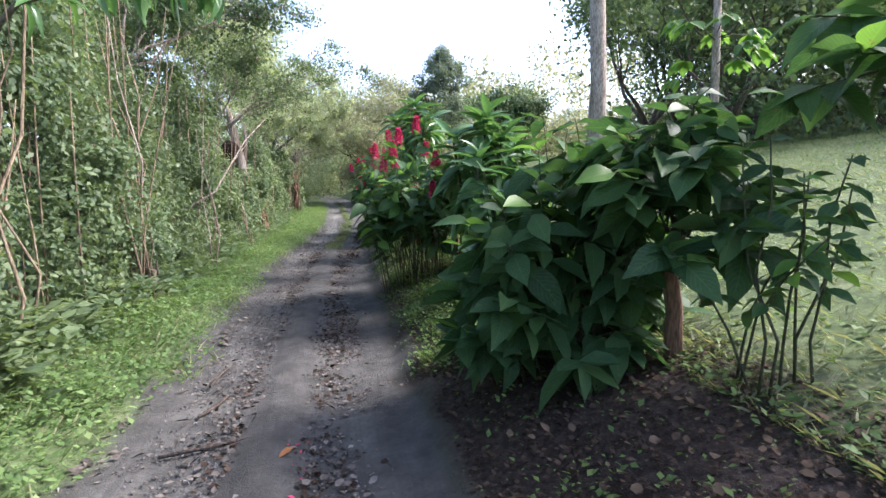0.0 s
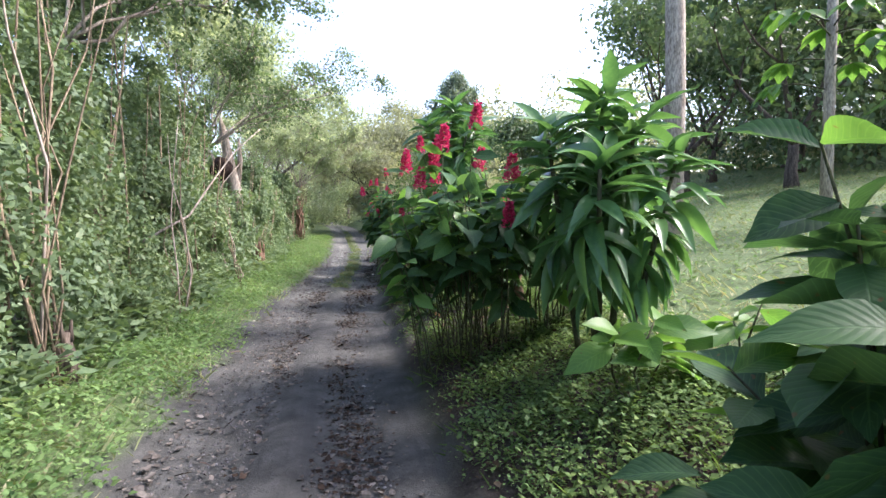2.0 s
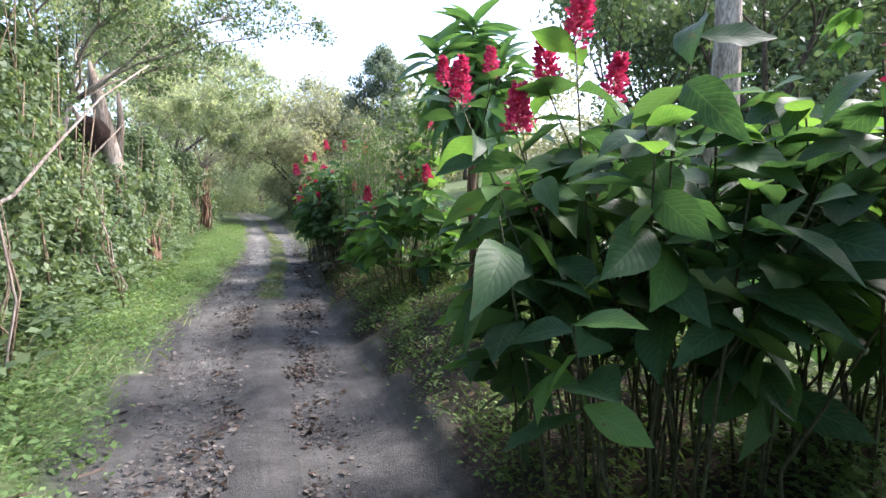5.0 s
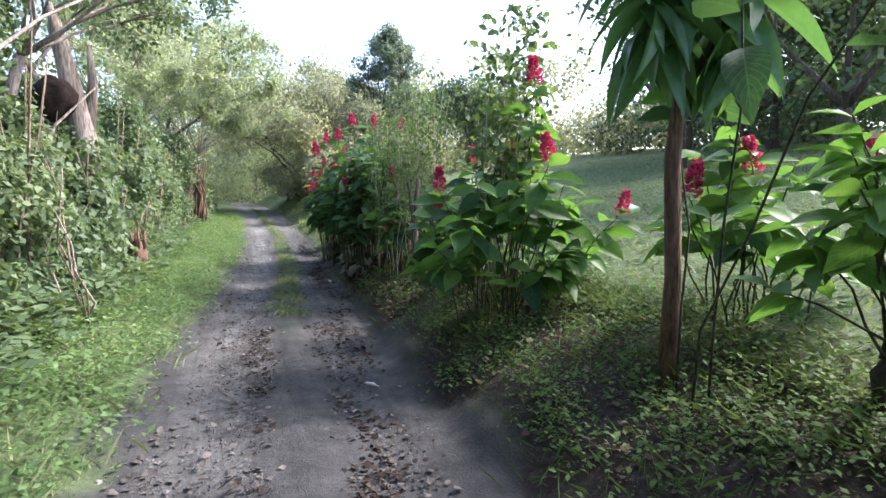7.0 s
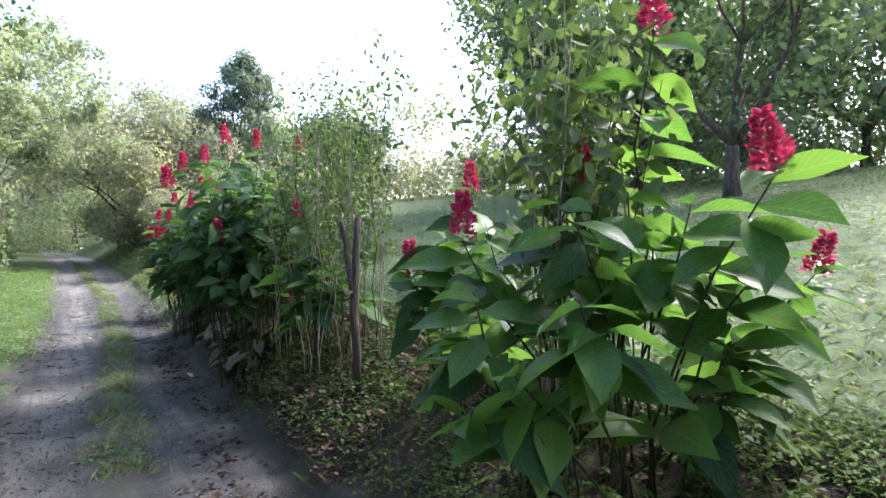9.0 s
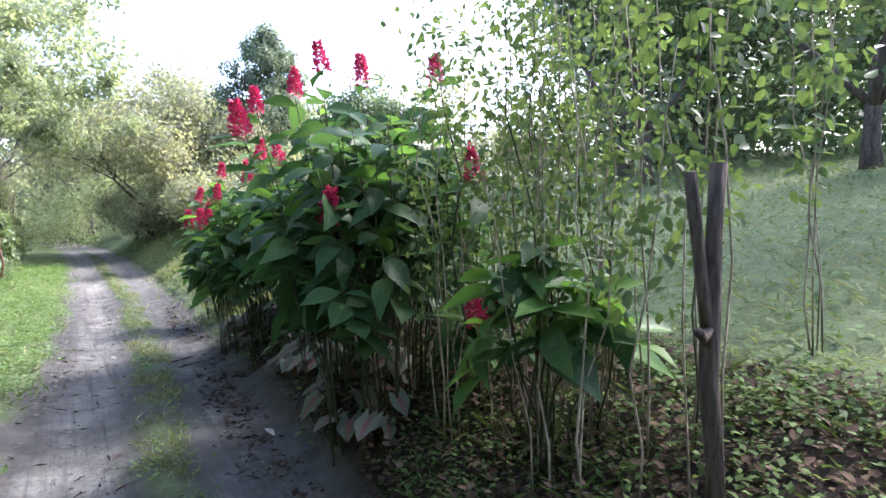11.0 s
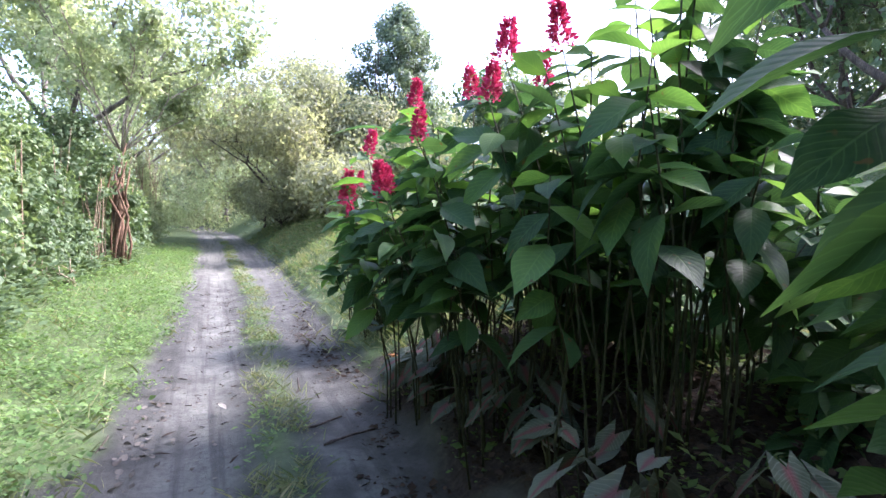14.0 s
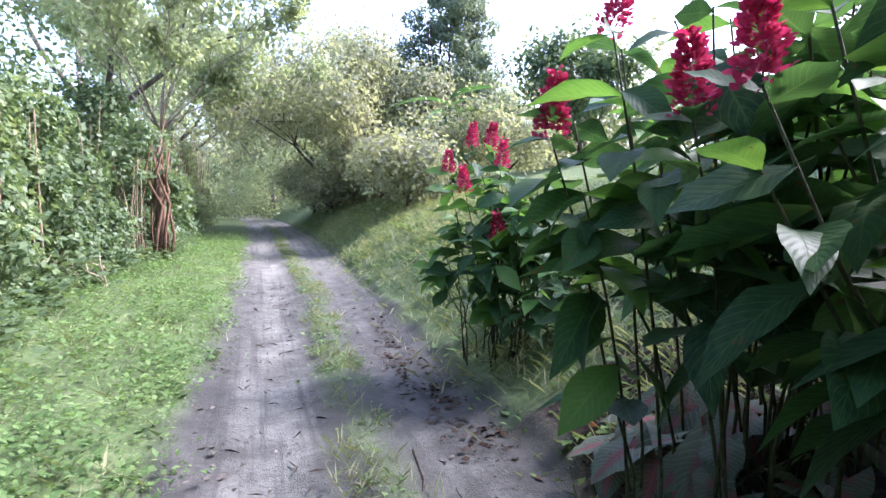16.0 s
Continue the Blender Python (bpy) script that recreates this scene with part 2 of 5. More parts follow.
VERGE_LEAF = leaf_material("verge_leaf", [(0.0, (0.034, 0.078, 0.026)), (0.45, (0.08, 0.15, 0.05)), (0.8, (0.14, 0.225, 0.08)), (1.0, (0.22, 0.29, 0.125))], 0.55, 0.38, patch=1.0, spec=0.12)
GRASS_LEAF = leaf_material("grass_blade", [(0.0, (0.08, 0.115, 0.05)), (0.5, (0.14, 0.185, 0.08)), (0.85, (0.24, 0.24, 0.14)), (1.0, (0.34, 0.29, 0.19))], 0.6, 0.35, patch=0.5)
FALLEN_LEAF = leaf_material("fallen_brown_leaf", [(0.0, (0.022, 0.015, 0.01)), (0.5, (0.06, 0.042, 0.028)), (1.0, (0.17, 0.125, 0.085))], 0.85, 0.1, patch=3.0, spec=0.05)
LITTER_LEAF = leaf_material("dry_leaf", [(0.0, (0.03, 0.026, 0.023)), (0.5, (0.08, 0.069, 0.058)), (0.85, (0.16, 0.142, 0.12)), (1.0, (0.29, 0.27, 0.24))], 0.85, 0.1, patch=3.0, spec=0.05)
DARK_TREE_LEAF = leaf_material("dark_tree_leaf", [(0.0, (0.03, 0.06, 0.036)), (0.5, (0.065, 0.11, 0.06)), (1.0, (0.14, 0.19, 0.1))], 0.5, 0.4, patch=0.5)
# dark green of far trees with bluish haze painted into the leaf colour
HAZED_FAR_LEAF = leaf_material("hazed_far_leaf", [(0.0, (0.06, 0.09, 0.07)), (0.5, (0.11, 0.15, 0.11)), (1.0, (0.2, 0.25, 0.18))], 0.5, 0.4, patch=0.5)
# olive foliage; stops brightened and desaturated to include aerial haze
HAZED_OLIVE_LEAF = leaf_material("hazed_olive_leaf", [(0.0, (0.1, 0.12, 0.083)), (0.5, (0.185, 0.208, 0.138)), (0.85, (0.27, 0.28, 0.195)), (1.0, (0.38, 0.36, 0.275))], 0.55, 0.5, patch=0.4)
# light green leaf, lifted and greyed so the colour carries distance haze
HAZED_LIGHT_LEAF = leaf_material("hazed_light_leaf", [(0.0, (0.12, 0.155, 0.105)), (0.5, (0.22, 0.27, 0.175)), (1.0, (0.37, 0.41, 0.29))], 0.5, 0.55, patch=0.5)
RED_BRACT = leaf_material("red_bract", [(0.0, (0.3, 0.012, 0.055)), (0.5, (0.5, 0.027, 0.1)), (1.0, (0.66, 0.1, 0.2))], 0.6, 0.3, patch=6.0)
CANE = bark_material("green_cane", (0.032, 0.036, 0.018), (0.095, 0.1, 0.048), 14, 0.3)
DRY_CANE = bark_material("dry_cane", (0.13, 0.095, 0.062), (0.32, 0.255, 0.17), 12, 0.25)
PALE_CANE = bark_material("pale_cane", (0.22, 0.18, 0.12), (0.48, 0.41, 0.3), 12, 0.25)
BARK = bark_material("grey_bark", (0.10, 0.085, 0.07), (0.26, 0.23, 0.2), 8)
PALE_BARK = bark_material("pale_bark", (0.2, 0.16, 0.125), (0.46, 0.4, 0.33), 7, 0.3, 0.85, 0.6)
DARK_BARK = bark_material("dark_bark", (0.045, 0.035, 0.028), (0.14, 0.11, 0.085), 10)
BROWN_BARK = bark_material("brown_bark", (0.085, 0.047, 0.03), (0.23, 0.145, 0.092), 12)
DEAD_WOOD = bark_material("dead_wood", (0.22, 0.17, 0.125), (0.48, 0.42, 0.35), 7, 0.15)
NEST = bark_material("nest_earth", (0.012, 0.008, 0.006), (0.05, 0.03, 0.022), 14, 1.0)


def road_material():
    """Dark volcanic sand, paler and smoother in the wheel tracks and lightened far off for haze, with turf and bare
    earth beside it.
    """
    m, nt, p = material("ground", 0.92, 0.25)
    pos = nt.nodes.new("ShaderNodeNewGeometry").outputs["Position"]

    def tex(scale, detail=4.0, rough=0.6):
        n = node(nt, "ShaderNodeTexNoise", Scale=scale, Detail=detail, Roughness=rough)
        nt.links.new(pos, n.inputs["Vector"])
        return n.outputs[0]

    def attr(name):
        a = nt.nodes.new("ShaderNodeAttribute")
        a.attribute_name = name
        return a.outputs["Fac"]

    big, mid, fine, grit = tex(0.7), tex(4.5), tex(26, 5), tex(120, 3)
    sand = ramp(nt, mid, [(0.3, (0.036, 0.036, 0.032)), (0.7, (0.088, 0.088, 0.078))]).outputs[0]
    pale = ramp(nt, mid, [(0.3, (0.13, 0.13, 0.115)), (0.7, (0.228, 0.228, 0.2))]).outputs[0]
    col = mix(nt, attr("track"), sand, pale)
    col = mix(nt, ramp(nt, fine, [(0.46, (0, 0, 0)), (0.72, (0.55, 0.55, 0.55))]).outputs[0], col, (0.042, 0.041, 0.038))
    col = mix(nt, ramp(nt, grit, [(0.64, (0, 0, 0)), (0.76, (0.25, 0.25, 0.25))]).outputs[0], col, (0.26, 0.25, 0.24))
    mp = nt.nodes.new("ShaderNodeMapping")
    mp.inputs["Scale"].default_value = (9, 0.28, 1)
    nt.links.new(pos, mp.inputs[0])
    streak = node(nt, "ShaderNodeTexNoise", Scale=1.0, Detail=4.0, Roughness=0.7)
    nt.links.new(mp.outputs[0], streak.inputs["Vector"])
    col = mix(nt, ramp(nt, streak.outputs[0], [(0.5, (0, 0, 0)), (0.62, (0.6, 0.6, 0.6))]).outputs[0], col, (0.047, 0.047, 0.043))
    earth = ramp(nt, fine, [(0.3, (0.018, 0.013, 0.01)), (0.55, (0.045, 0.034, 0.026)), (0.8, (0.1, 0.08, 0.06))]).outputs[0]
    turf = ramp(nt, mid, [(0.25, (0.055, 0.088, 0.032)), (0.55, (0.105, 0.155, 0.06)), (0.8, (0.19, 0.215, 0.115))]).outputs[0]
    turf = mix(nt, ramp(nt, fine, [(0.35, (0.6, 0.6, 0.6)), (0.6, (0, 0, 0))]).outputs[0], turf, (0.05, 0.06, 0.022))
    beside = mix(nt, attr("turf"), earth, turf)
    col = mix(nt, attr("road"), beside, col)
    nt.links.new(col, p.inputs["Base Color"])
    hs = nt.nodes.new("ShaderNodeMath")
    hs.operation = "ADD"
    nt.links.new(fine, hs.inputs[0])
    nt.links.new(grit, hs.inputs[1])
    bump(nt, p, hs.outputs[0], 0.7, 0.02)
    return m


# ---- ground: one sheet to the horizon ----
def spaced(edges):
    out = []
    for a, b, n in edges:
        out.extend(np.linspace(a, b, n, endpoint=False))
    return np.array(out)


def build_ground():
    far = np.geomspace(9, 900, 26)
    xs = np.concatenate([-far[::-1], spaced([(-8.5, -3, 14), (-3, -1.9, 12), (-1.9, 2.4, 104), (2.4, 4, 16), (4, 9, 14)]), far])
    ys = np.concatenate([-np.geomspace(6, 900, 18)[::-1], spaced([(-5, 1, 24), (1, 30, 470), (30, 60, 100), (60, 110, 40)]), np.geomspace(112, 1200, 18)])
    X, Y = np.meshgrid(xs, ys)
    L, R, S = lerp_table(LEFT_EDGE, Y), lerp_table(RIGHT_EDGE, Y), lerp_table(STRIP, Y)
    Z = ground_z(X, Y)
    nz = np.array([noise.noise(Vector((x * 1.6, y * 1.6, 0))) for x, y in zip(X.ravel(), Y.ravel())]).reshape(X.shape)
    nf = np.array([noise.noise(Vector((x * 3.6, y * 2.4, 3))) for x, y in zip(X.ravel(), Y.ravel())]).reshape(X.shape)
    near = np.exp(-np.maximum(np.abs(X) - 5, 0) / 5) * (Y < 115)
    inside = np.clip(np.minimum(X - L + 0.2 * nz + 0.1 * nf, R - X + 0.14 * nz + 0.08 * nf) / 0.2 + 0.5, 0, 1)
    lt, rt = (L + S) / 2 + 0.05, (S + R) / 2 - 0.05
    rut = np.exp(-((X - lt) / 0.32) ** 2) + 0.55 * np.exp(-((X - rt) / 0.26) ** 2)
    crown = np.exp(-((X - S) / 0.16) ** 2)
    Z = Z + inside * (-0.045 * rut + 0.03 * crown + 0.016 * nf + 0.016 * nz) * (Y < 90)
    Z = Z + (1 - inside) * near * (0.05 * nz + 0.03 * nf)
    berm = np.exp(-((X - R - 0.03) / 0.09) ** 2) * (Y < 60)
    Z = Z + 0.05 * berm * (1 + 0.8 * nf + 0.6 * nz)
    Z = Z + 0.025 * np.exp(-((X - L) / 0.1) ** 2) * (Y < 60) * (1 + nf)
    churn = np.array([noise.noise(Vector((x * 5.2, y * 3.6, 9))) for x, y in zip(X.ravel(), Y.ravel())]).reshape(X.shape)
    Z = Z + inside * (Y < 40) * 0.012 * np.abs(churn) * (1 - np.clip(np.exp(-((X - lt) / 0.3) ** 2), 0, 1))
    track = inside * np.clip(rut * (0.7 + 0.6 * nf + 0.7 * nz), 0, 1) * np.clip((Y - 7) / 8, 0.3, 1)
    # past y 22 the whole width pales, painting haze onto the far track
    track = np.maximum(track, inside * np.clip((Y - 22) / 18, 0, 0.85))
    strip = crown * np.clip((Y - 13) / 4, 0, 1) * np.clip(0.45 + 0.9 * nf + 0.6 * nz, 0, 1)
    road = np.clip(inside - strip, 0, 1)
    track = track * (1 - 0.8 * np.clip(berm, 0, 1)) * np.clip(1.05 - 1.2 * np.abs(churn) * (np.abs(X - lt) > 0.3), 0, 1)
    d = X - R
    shade = np.clip(1.25 - np.abs(d - 0.7) / 1.2, 0, 1) * (Y < 21.5) * (Y > -3)
    turf = np.clip(1.15 - 1.5 * shade + 0.35 * nz, 0, 1)
    nx, ny = len(xs), len(ys)
    verts = np.stack([X, Y, Z], -1).reshape(-1, 3)
    i = np.arange(nx * ny).reshape(ny, nx)
    quads = np.stack([i[:-1, :-1], i[:-1, 1:], i[1:, 1:], i[1:, :-1]], -1).reshape(-1, 4)
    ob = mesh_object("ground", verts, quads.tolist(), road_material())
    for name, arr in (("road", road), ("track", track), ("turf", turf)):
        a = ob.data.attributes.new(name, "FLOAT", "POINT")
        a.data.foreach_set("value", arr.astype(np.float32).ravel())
    return tagged(ob, "dark sandy dirt track through green verges and grass", "ground", kind="structure")


build_ground()


# ---- ground cover ----
def cover(name, n, xy, size, mat, label, category, shape=DIAMOND, upright=0.5, width=1.0, lift=(0.0, 0.08), sink=0.0):
    """Low plants over a stretch of ground: xy gives n places."""
    x, y = xy
    rough = 0.55 + 0.9 * (0.5 + 0.5 * np.sin(x * 3.1 + 1.7 * np.sin(y * 1.3)) * np.sin(y * 2.2 + 1.1 * np.sin(x * 2.0)))
    z = ground_z(x, y) + lift[0] + (lift[1] - lift[0]) * rng.random(n) * (rough if lift[1] > 0.1 else 1.0) - sink
    a = rng.uniform(0, 2 * math.pi, n)
    up = np.clip(rng.normal(upright, 0.25, n), -0.1, 2)
    along = np.stack([np.cos(a), np.sin(a), up], 1)
    normal = np.stack([-np.cos(a) * up, -np.sin(a) * up, np.ones(n)], 1) + rng.normal(0, 0.3, (n, 3))
    s = size[0] * 0.8 + (size[1] * 1.25 - size[0] * 0.8) * rng.random(n) ** 1.7
    ob = leaf_cloud(name, np.stack([x, y, z], 1), along, normal, s, mat, None, shape, width)
    return tagged(ob, label, category, kind="stuff")


def clumpy(n, y0, y1, x_of, spread, tight=0.5, clumps=900):
    """Places bunched round random centres; x_of(y, u) gives x for u in 0..1."""
    cy = y0 + (y1 - y0) * rng.random(clumps) ** 1.25
    cx = x_of(cy, rng.random(clumps) ** spread)
    k = rng.integers(0, clumps, n)
    return cx[k] + rng.normal(0, 0.11 * tight, n), cy[k] + rng.normal(0, 0.16 * tight, n)


def left_verge(y, u):
    e = lerp_table(LEFT_EDGE, y) + 0.14 * np.sin(y * 2.3) * np.sin(y * 0.71 + 1)
    return e + 0.06 + (lerp_table(HEDGE, y) - 0.3 - e) * u


def right_verge(y, u):
    return lerp_table(RIGHT_EDGE, y) + 0.05 + 1.6 * u


def right_bank(y, u):
    return lerp_table(RIGHT_EDGE, y) + 0.08 + np.where(y < 16, 1.7, 5.0) * u


cover("verge_plants", 90000, clumpy(90000, 1.0, 38, left_verge, 1.0, 0.9, 3000), (0.022, 0.058), VERGE_LEAF, "low bright green creeping plants along the track", "ground cover", DIAMOND, 0.45, lift=(0.0, 0.2))


def hedge_foot(y, u):
    return lerp_table(HEDGE, y) + 0.45 - 0.7 * u


cover("tall_weeds", 22000, clumpy(22000, 1.0, 40, hedge_foot, 1.0, 1.2, 700), (0.06, 0.15), HEDGE_LEAF, "knee-high leafy weeds at the foot of the thicket", "weeds", upright=0.35, lift=(0.02, 0.42))
cover("verge_grass", 6000, clumpy(6000, 1.0, 42, left_verge, 1.0, 0.8, 900), (0.06, 0.2), GRASS_LEAF, "tufts of grass among the creeping plants", "grass", SLIVER, 1.3, 1.3, (0.0, 0.02))
cover("bank_weeds", 3000, clumpy(3000, 15.6, 21.0, right_verge, 0.8, 0.9, 110), (0.025, 0.065), BANK_LEAF, "sparse weeds on the shaded dark earth", "ground cover", upright=0.4, lift=(0.0, 0.14))
cover("bank_weeds", 62000, clumpy(62000, 3.9, 15.6, right_bank, 0.8, 0.72, 560), (0.014, 0.042), BANK_LEAF, "low green weeds and ferns on the shaded bank", "ground cover", upright=0.4, lift=(0.0, 0.16))
cover("sunny_weeds", 9000, clumpy(9000, 3.7, 6.6, right_verge, 0.8, 0.7, 120), (0.013, 0.036), VERGE_LEAF, "small bright green weeds in a gap between shrubs", "ground cover", DIAMOND, 0.5, lift=(0.0, 0.2))
cover("bank_weeds", 1600, clumpy(1600, 0.2, 4.2, right_verge, 0.8, 1.0, 60), (0.016, 0.045), BANK_LEAF, "scattered low weeds on bare dark earth", "ground cover", upright=0.4, lift=(0.0, 0.12))
cover("bank_grass", 8000, clumpy(8000, 3.9, 15.6, right_verge, 0.8, 0.8, 420), (0.06, 0.16), BANK_LEAF, "thin grass on the shaded bank", "grass", SLIVER, 1.0, 0.6, (0.0, 0.02))
cover("slope_grass", 52000, clumpy(52000, 20.5, 46, right_bank, 0.9, 2.0, 2600), (0.06, 0.2), GRASS_LEAF, "short yellow-green grass on the sloping bank", "grass", SLIVER, 0.9, 1.6, (0.0, 0.02))
cover("slope_weeds", 16000, clumpy(16000, 20.5, 46, right_bank, 0.9, 1.5, 900), (0.04, 0.1), VERGE_LEAF, "small green weeds on the sloping bank", "ground cover", upright=0.3, lift=(0.0, 0.08))


def strip_x(y, u):
    return lerp_table(STRIP, y) + (u - 0.5) * 0.32


cover("strip_grass", 7000, clumpy(7000, 14.5, 46, strip_x, 1.0, 0.6, 150), (0.04, 0.12), GRASS_LEAF, "tufts of grass between the two wheel tracks", "grass", SLIVER, 1.0, 1.3, (0.0, 0.02))
cover("strip_plants", 6000, clumpy(6000, 14.5, 46, strip_x, 1.0, 0.6, 200), (0.02, 0.05), VERGE_LEAF, "small green weeds between the wheel tracks", "ground cover", upright=0.3, lift=(0.0, 0.04))


def field_places(n):
    d = 2.5 + 24 * rng.random(n) ** 1.8
    y = -1 + 33 * rng.random(n)
    return lerp_table(RIGHT_EDGE, y) + d - 1.2, y


cover("field_grass", 60000, field_places(60000), (0.05, 0.13), GRASS_LEAF, "mown light green grass of the sloping field", "grass", SLIVER, 0.8, 2.2, (0.0, 0.02))
cover("field_weeds", 65000, field_places(65000), (0.025, 0.07), VERGE_LEAF, "broad-leaved weeds in the mown field", "ground cover", upright=0.3, lift=(0.0, 0.06))


def road_x(y, u):
    return lerp_table(LEFT_EDGE, y) + (lerp_table(RIGHT_EDGE, y) - lerp_table(LEFT_EDGE, y)) * u


def litter_places(n, f, y0, y1):
    y = y0 + (y1 - y0) * rng.random(n)
    return f(y, rng.random(n)), y


cover("leaf_litter", 9000, litter_places(9000, road_x, 0.5, 15.5), (0.01, 0.036), LITTER_LEAF, "dry leaf scraps scattered over the dirt track", "leaf litter", upright=0.05, lift=(-0.03, -0.01), width=1.2)


def band_places(n, mid, wide, y0, y1):
    y = y0 + (y1 - y0) * rng.random(n)
    m = mid + 0.06 * np.sin(y * 1.3)
    return road_x(y, np.clip(m + rng.normal(0, wide, n), 0.03, 0.97)), y


cover("leaf_litter", 5200, band_places(5200, 0.57, 0.15, 1.0, 14.0), (0.015, 0.05), LITTER_LEAF, "thick band of leaf scraps between the wheel tracks", "leaf litter", LEAF, 0.12, lift=(-0.02, 0.0), width=1.3)
cover("leaf_mould", 9500, band_places(9500, 0.58, 0.1, 1.0, 14.0), (0.015, 0.05), MOULD, "dark trodden leaf mould between the wheel tracks", "leaf litter", DIAMOND, 0.12, lift=(-0.025, -0.005), width=1.3)
cover("leaf_litter", 2600, band_places(2600, 0.06, 0.05, 1.0, 24.0), (0.02, 0.06), LITTER_LEAF, "leaf scraps and crumbs along the track's edge", "leaf litter", LEAF, 0.12, lift=(-0.02, 0.0), width=1.3)
cover("leaf_mould", 3500, band_places(3500, 0.9, 0.06, 12.0, 26.0), (0.02, 0.06), MOULD, "dark leaf mould along the foot of the bank", "leaf litter", DIAMOND, 0.12, lift=(-0.02, 0.0), width=1.3)
cover("leaf_mould", 11000, litter_places(11000, right_verge, 0.0, 4.6), (0.012, 0.036), MOULD, "dark rotting leaves on bare earth", "leaf litter", DIAMOND, 0.35, lift=(0.0, 0.04), width=1.3)
cover("leaf_litter", 1800, litter_places(1800, road_x, 15.5, 28), (0.012, 0.04), LITTER_LEAF, "few dry leaf scraps on the pale track", "leaf litter", upright=0.05, lift=(-0.03, -0.01), width=1.2)
cover("leaf_mould", 12000, litter_places(12000, right_verge, 15.4, 21.2), (0.014, 0.045), MOULD, "dark rotting leaves under the shrubs", "leaf litter", DIAMOND, 0.35, lift=(0.0, 0.05), width=1.3)
cover("twig_scraps", 1600, litter_places(1600, road_x, 0.5, 28), (0.03, 0.11), TWIG_SCRAP, "thin dark twig scraps on the dirt track", "twigs", SLIVER, 0.02, 2.2, (-0.025, -0.01))
cover("fallen_leaves", 7000, litter_places(7000, right_verge, 13.2, 17.0), (0.018, 0.05), FALLEN_LEAF, "heap of brown fallen leaves under pale canes", "leaf litter", LEAF, 0.4, lift=(0.02, 0.14), width=1.3)
cover("fallen_leaves", 5000, litter_places(5000, right_verge, 0.5, 16.5), (0.018, 0.055), FALLEN_LEAF, "brown fallen leaves under the shrubs", "leaf litter", LEAF, 0.35, lift=(0.0, 0.06), width=1.3)


px, py = rng.normal(-0.33, 0.06, 170), rng.normal(3.15, 0.45, 170)
cover("fallen_petals", 170, (px, py), (0.014, 0.034), RED_BRACT, "faded crimson petals strewn over the dirt track", "petals", LEAF, 0.1, 1.2, (-0.02, 0.0))


# ---- thicket along the track ----
def blob_cloud(centres, radii, per, size, squash=0.8):
    """Leaves on the outside of many clumps; returns the arrays for leaf_cloud."""
    c = np.repeat(np.asarray(centres), per, 0)
    r = np.repeat(np.asarray(radii), per)[:, None]
    d = unit(rng.normal(0, 1, c.shape))
    p = c + d * r * (0.35 + 0.65 * rng.random((len(c), 1)) ** 0.5) * np.array([1, 1, squash])
    tang = unit(np.cross(d, rng.normal(0, 1, c.shape)))
    along = tang + d * 0.45 + np.array([0, 0, -0.35])
    normal = d + np.array([0, 0, 0.7]) + rng.normal(0, 0.35, c.shape)
    return p, along, normal, rng.uniform(size[0], size[1], len(c))


def thicket(y0, y1, height, count, per, label, mat=None, leaf=(0.05, 0.11), shape=LEAF):
    ym = (y0 + y1) / 2
    base = thing("thicket", (0, 0, 0), label, "thicket", "thicket along the track")
    cy = rng.uniform(y0, y1, count)
    u = rng.random(count) ** 0.8
    top = height * (0.8 + 0.5 * np.array([noise.noise(Vector((a * 0.8, 7.0, 0.0))) + 0.5 * noise.noise(Vector((a * 2.3, 3.0, 0.0))) for a in cy]))
    cz = 0.12 + u * top
    lean = np.array([0.6 * noise.noise(Vector((a * 0.55, b * 0.5, 1.0))) + 0.3 * noise.noise(Vector((a * 1.6, b * 1.6, 5.0))) for a, b in zip(cy, cz)])
    depth = np.abs(rng.normal(0, 0.45, count)) + 0.12 * (cz > 0.8 * top)
    cx = lerp_table(HEDGE, cy) + lean - depth - 0.10 * cz * (cz > 2)
    rad = rng.uniform(0.16, 0.42, count)
    p, al, no, s = blob_cloud(np.stack([cx, cy, cz + ground_z(cx, cy) * 0.8], 1), rad, per, leaf)
    keep = p[:, 2] > ground_z(p[:, 0], p[:, 1]) + 0.03
    tagged(leaf_cloud("foliage", p[keep], al[keep], no[keep], s[keep], mat or HEDGE_LEAF, base, shape), kind="stuff")
    j = Joined()
    for k in range(int((y1 - y0) * 7)):
        y = rnd.uniform(y0, y1)
        x = float(lerp_table(HEDGE, y)) - rnd.uniform(0.0, 0.6)
        h = rnd.uniform(0.8, 1.15) * height * rnd.uniform(0.4, 1.0)
        z = gz(x, y) - 0.05
        dx, dy = rnd.uniform(-0.3, 0.25), rnd.uniform(-0.4, 0.4)
        r = rnd.uniform(0.008, 0.022)
        j.tube([(x, y, z), (x + dx * 0.3, y + dy * 0.4, z + h * 0.4), (x + dx, y + dy, z + h * 0.75), (x + dx * 1.4, y + dy * 1.2, z + h)], [r, r * 0.9, r * 0.7, r * 0.4], 5)
    tagged(j.make("stem_tangle", DRY_CANE, base), kind="stuff")
    return base


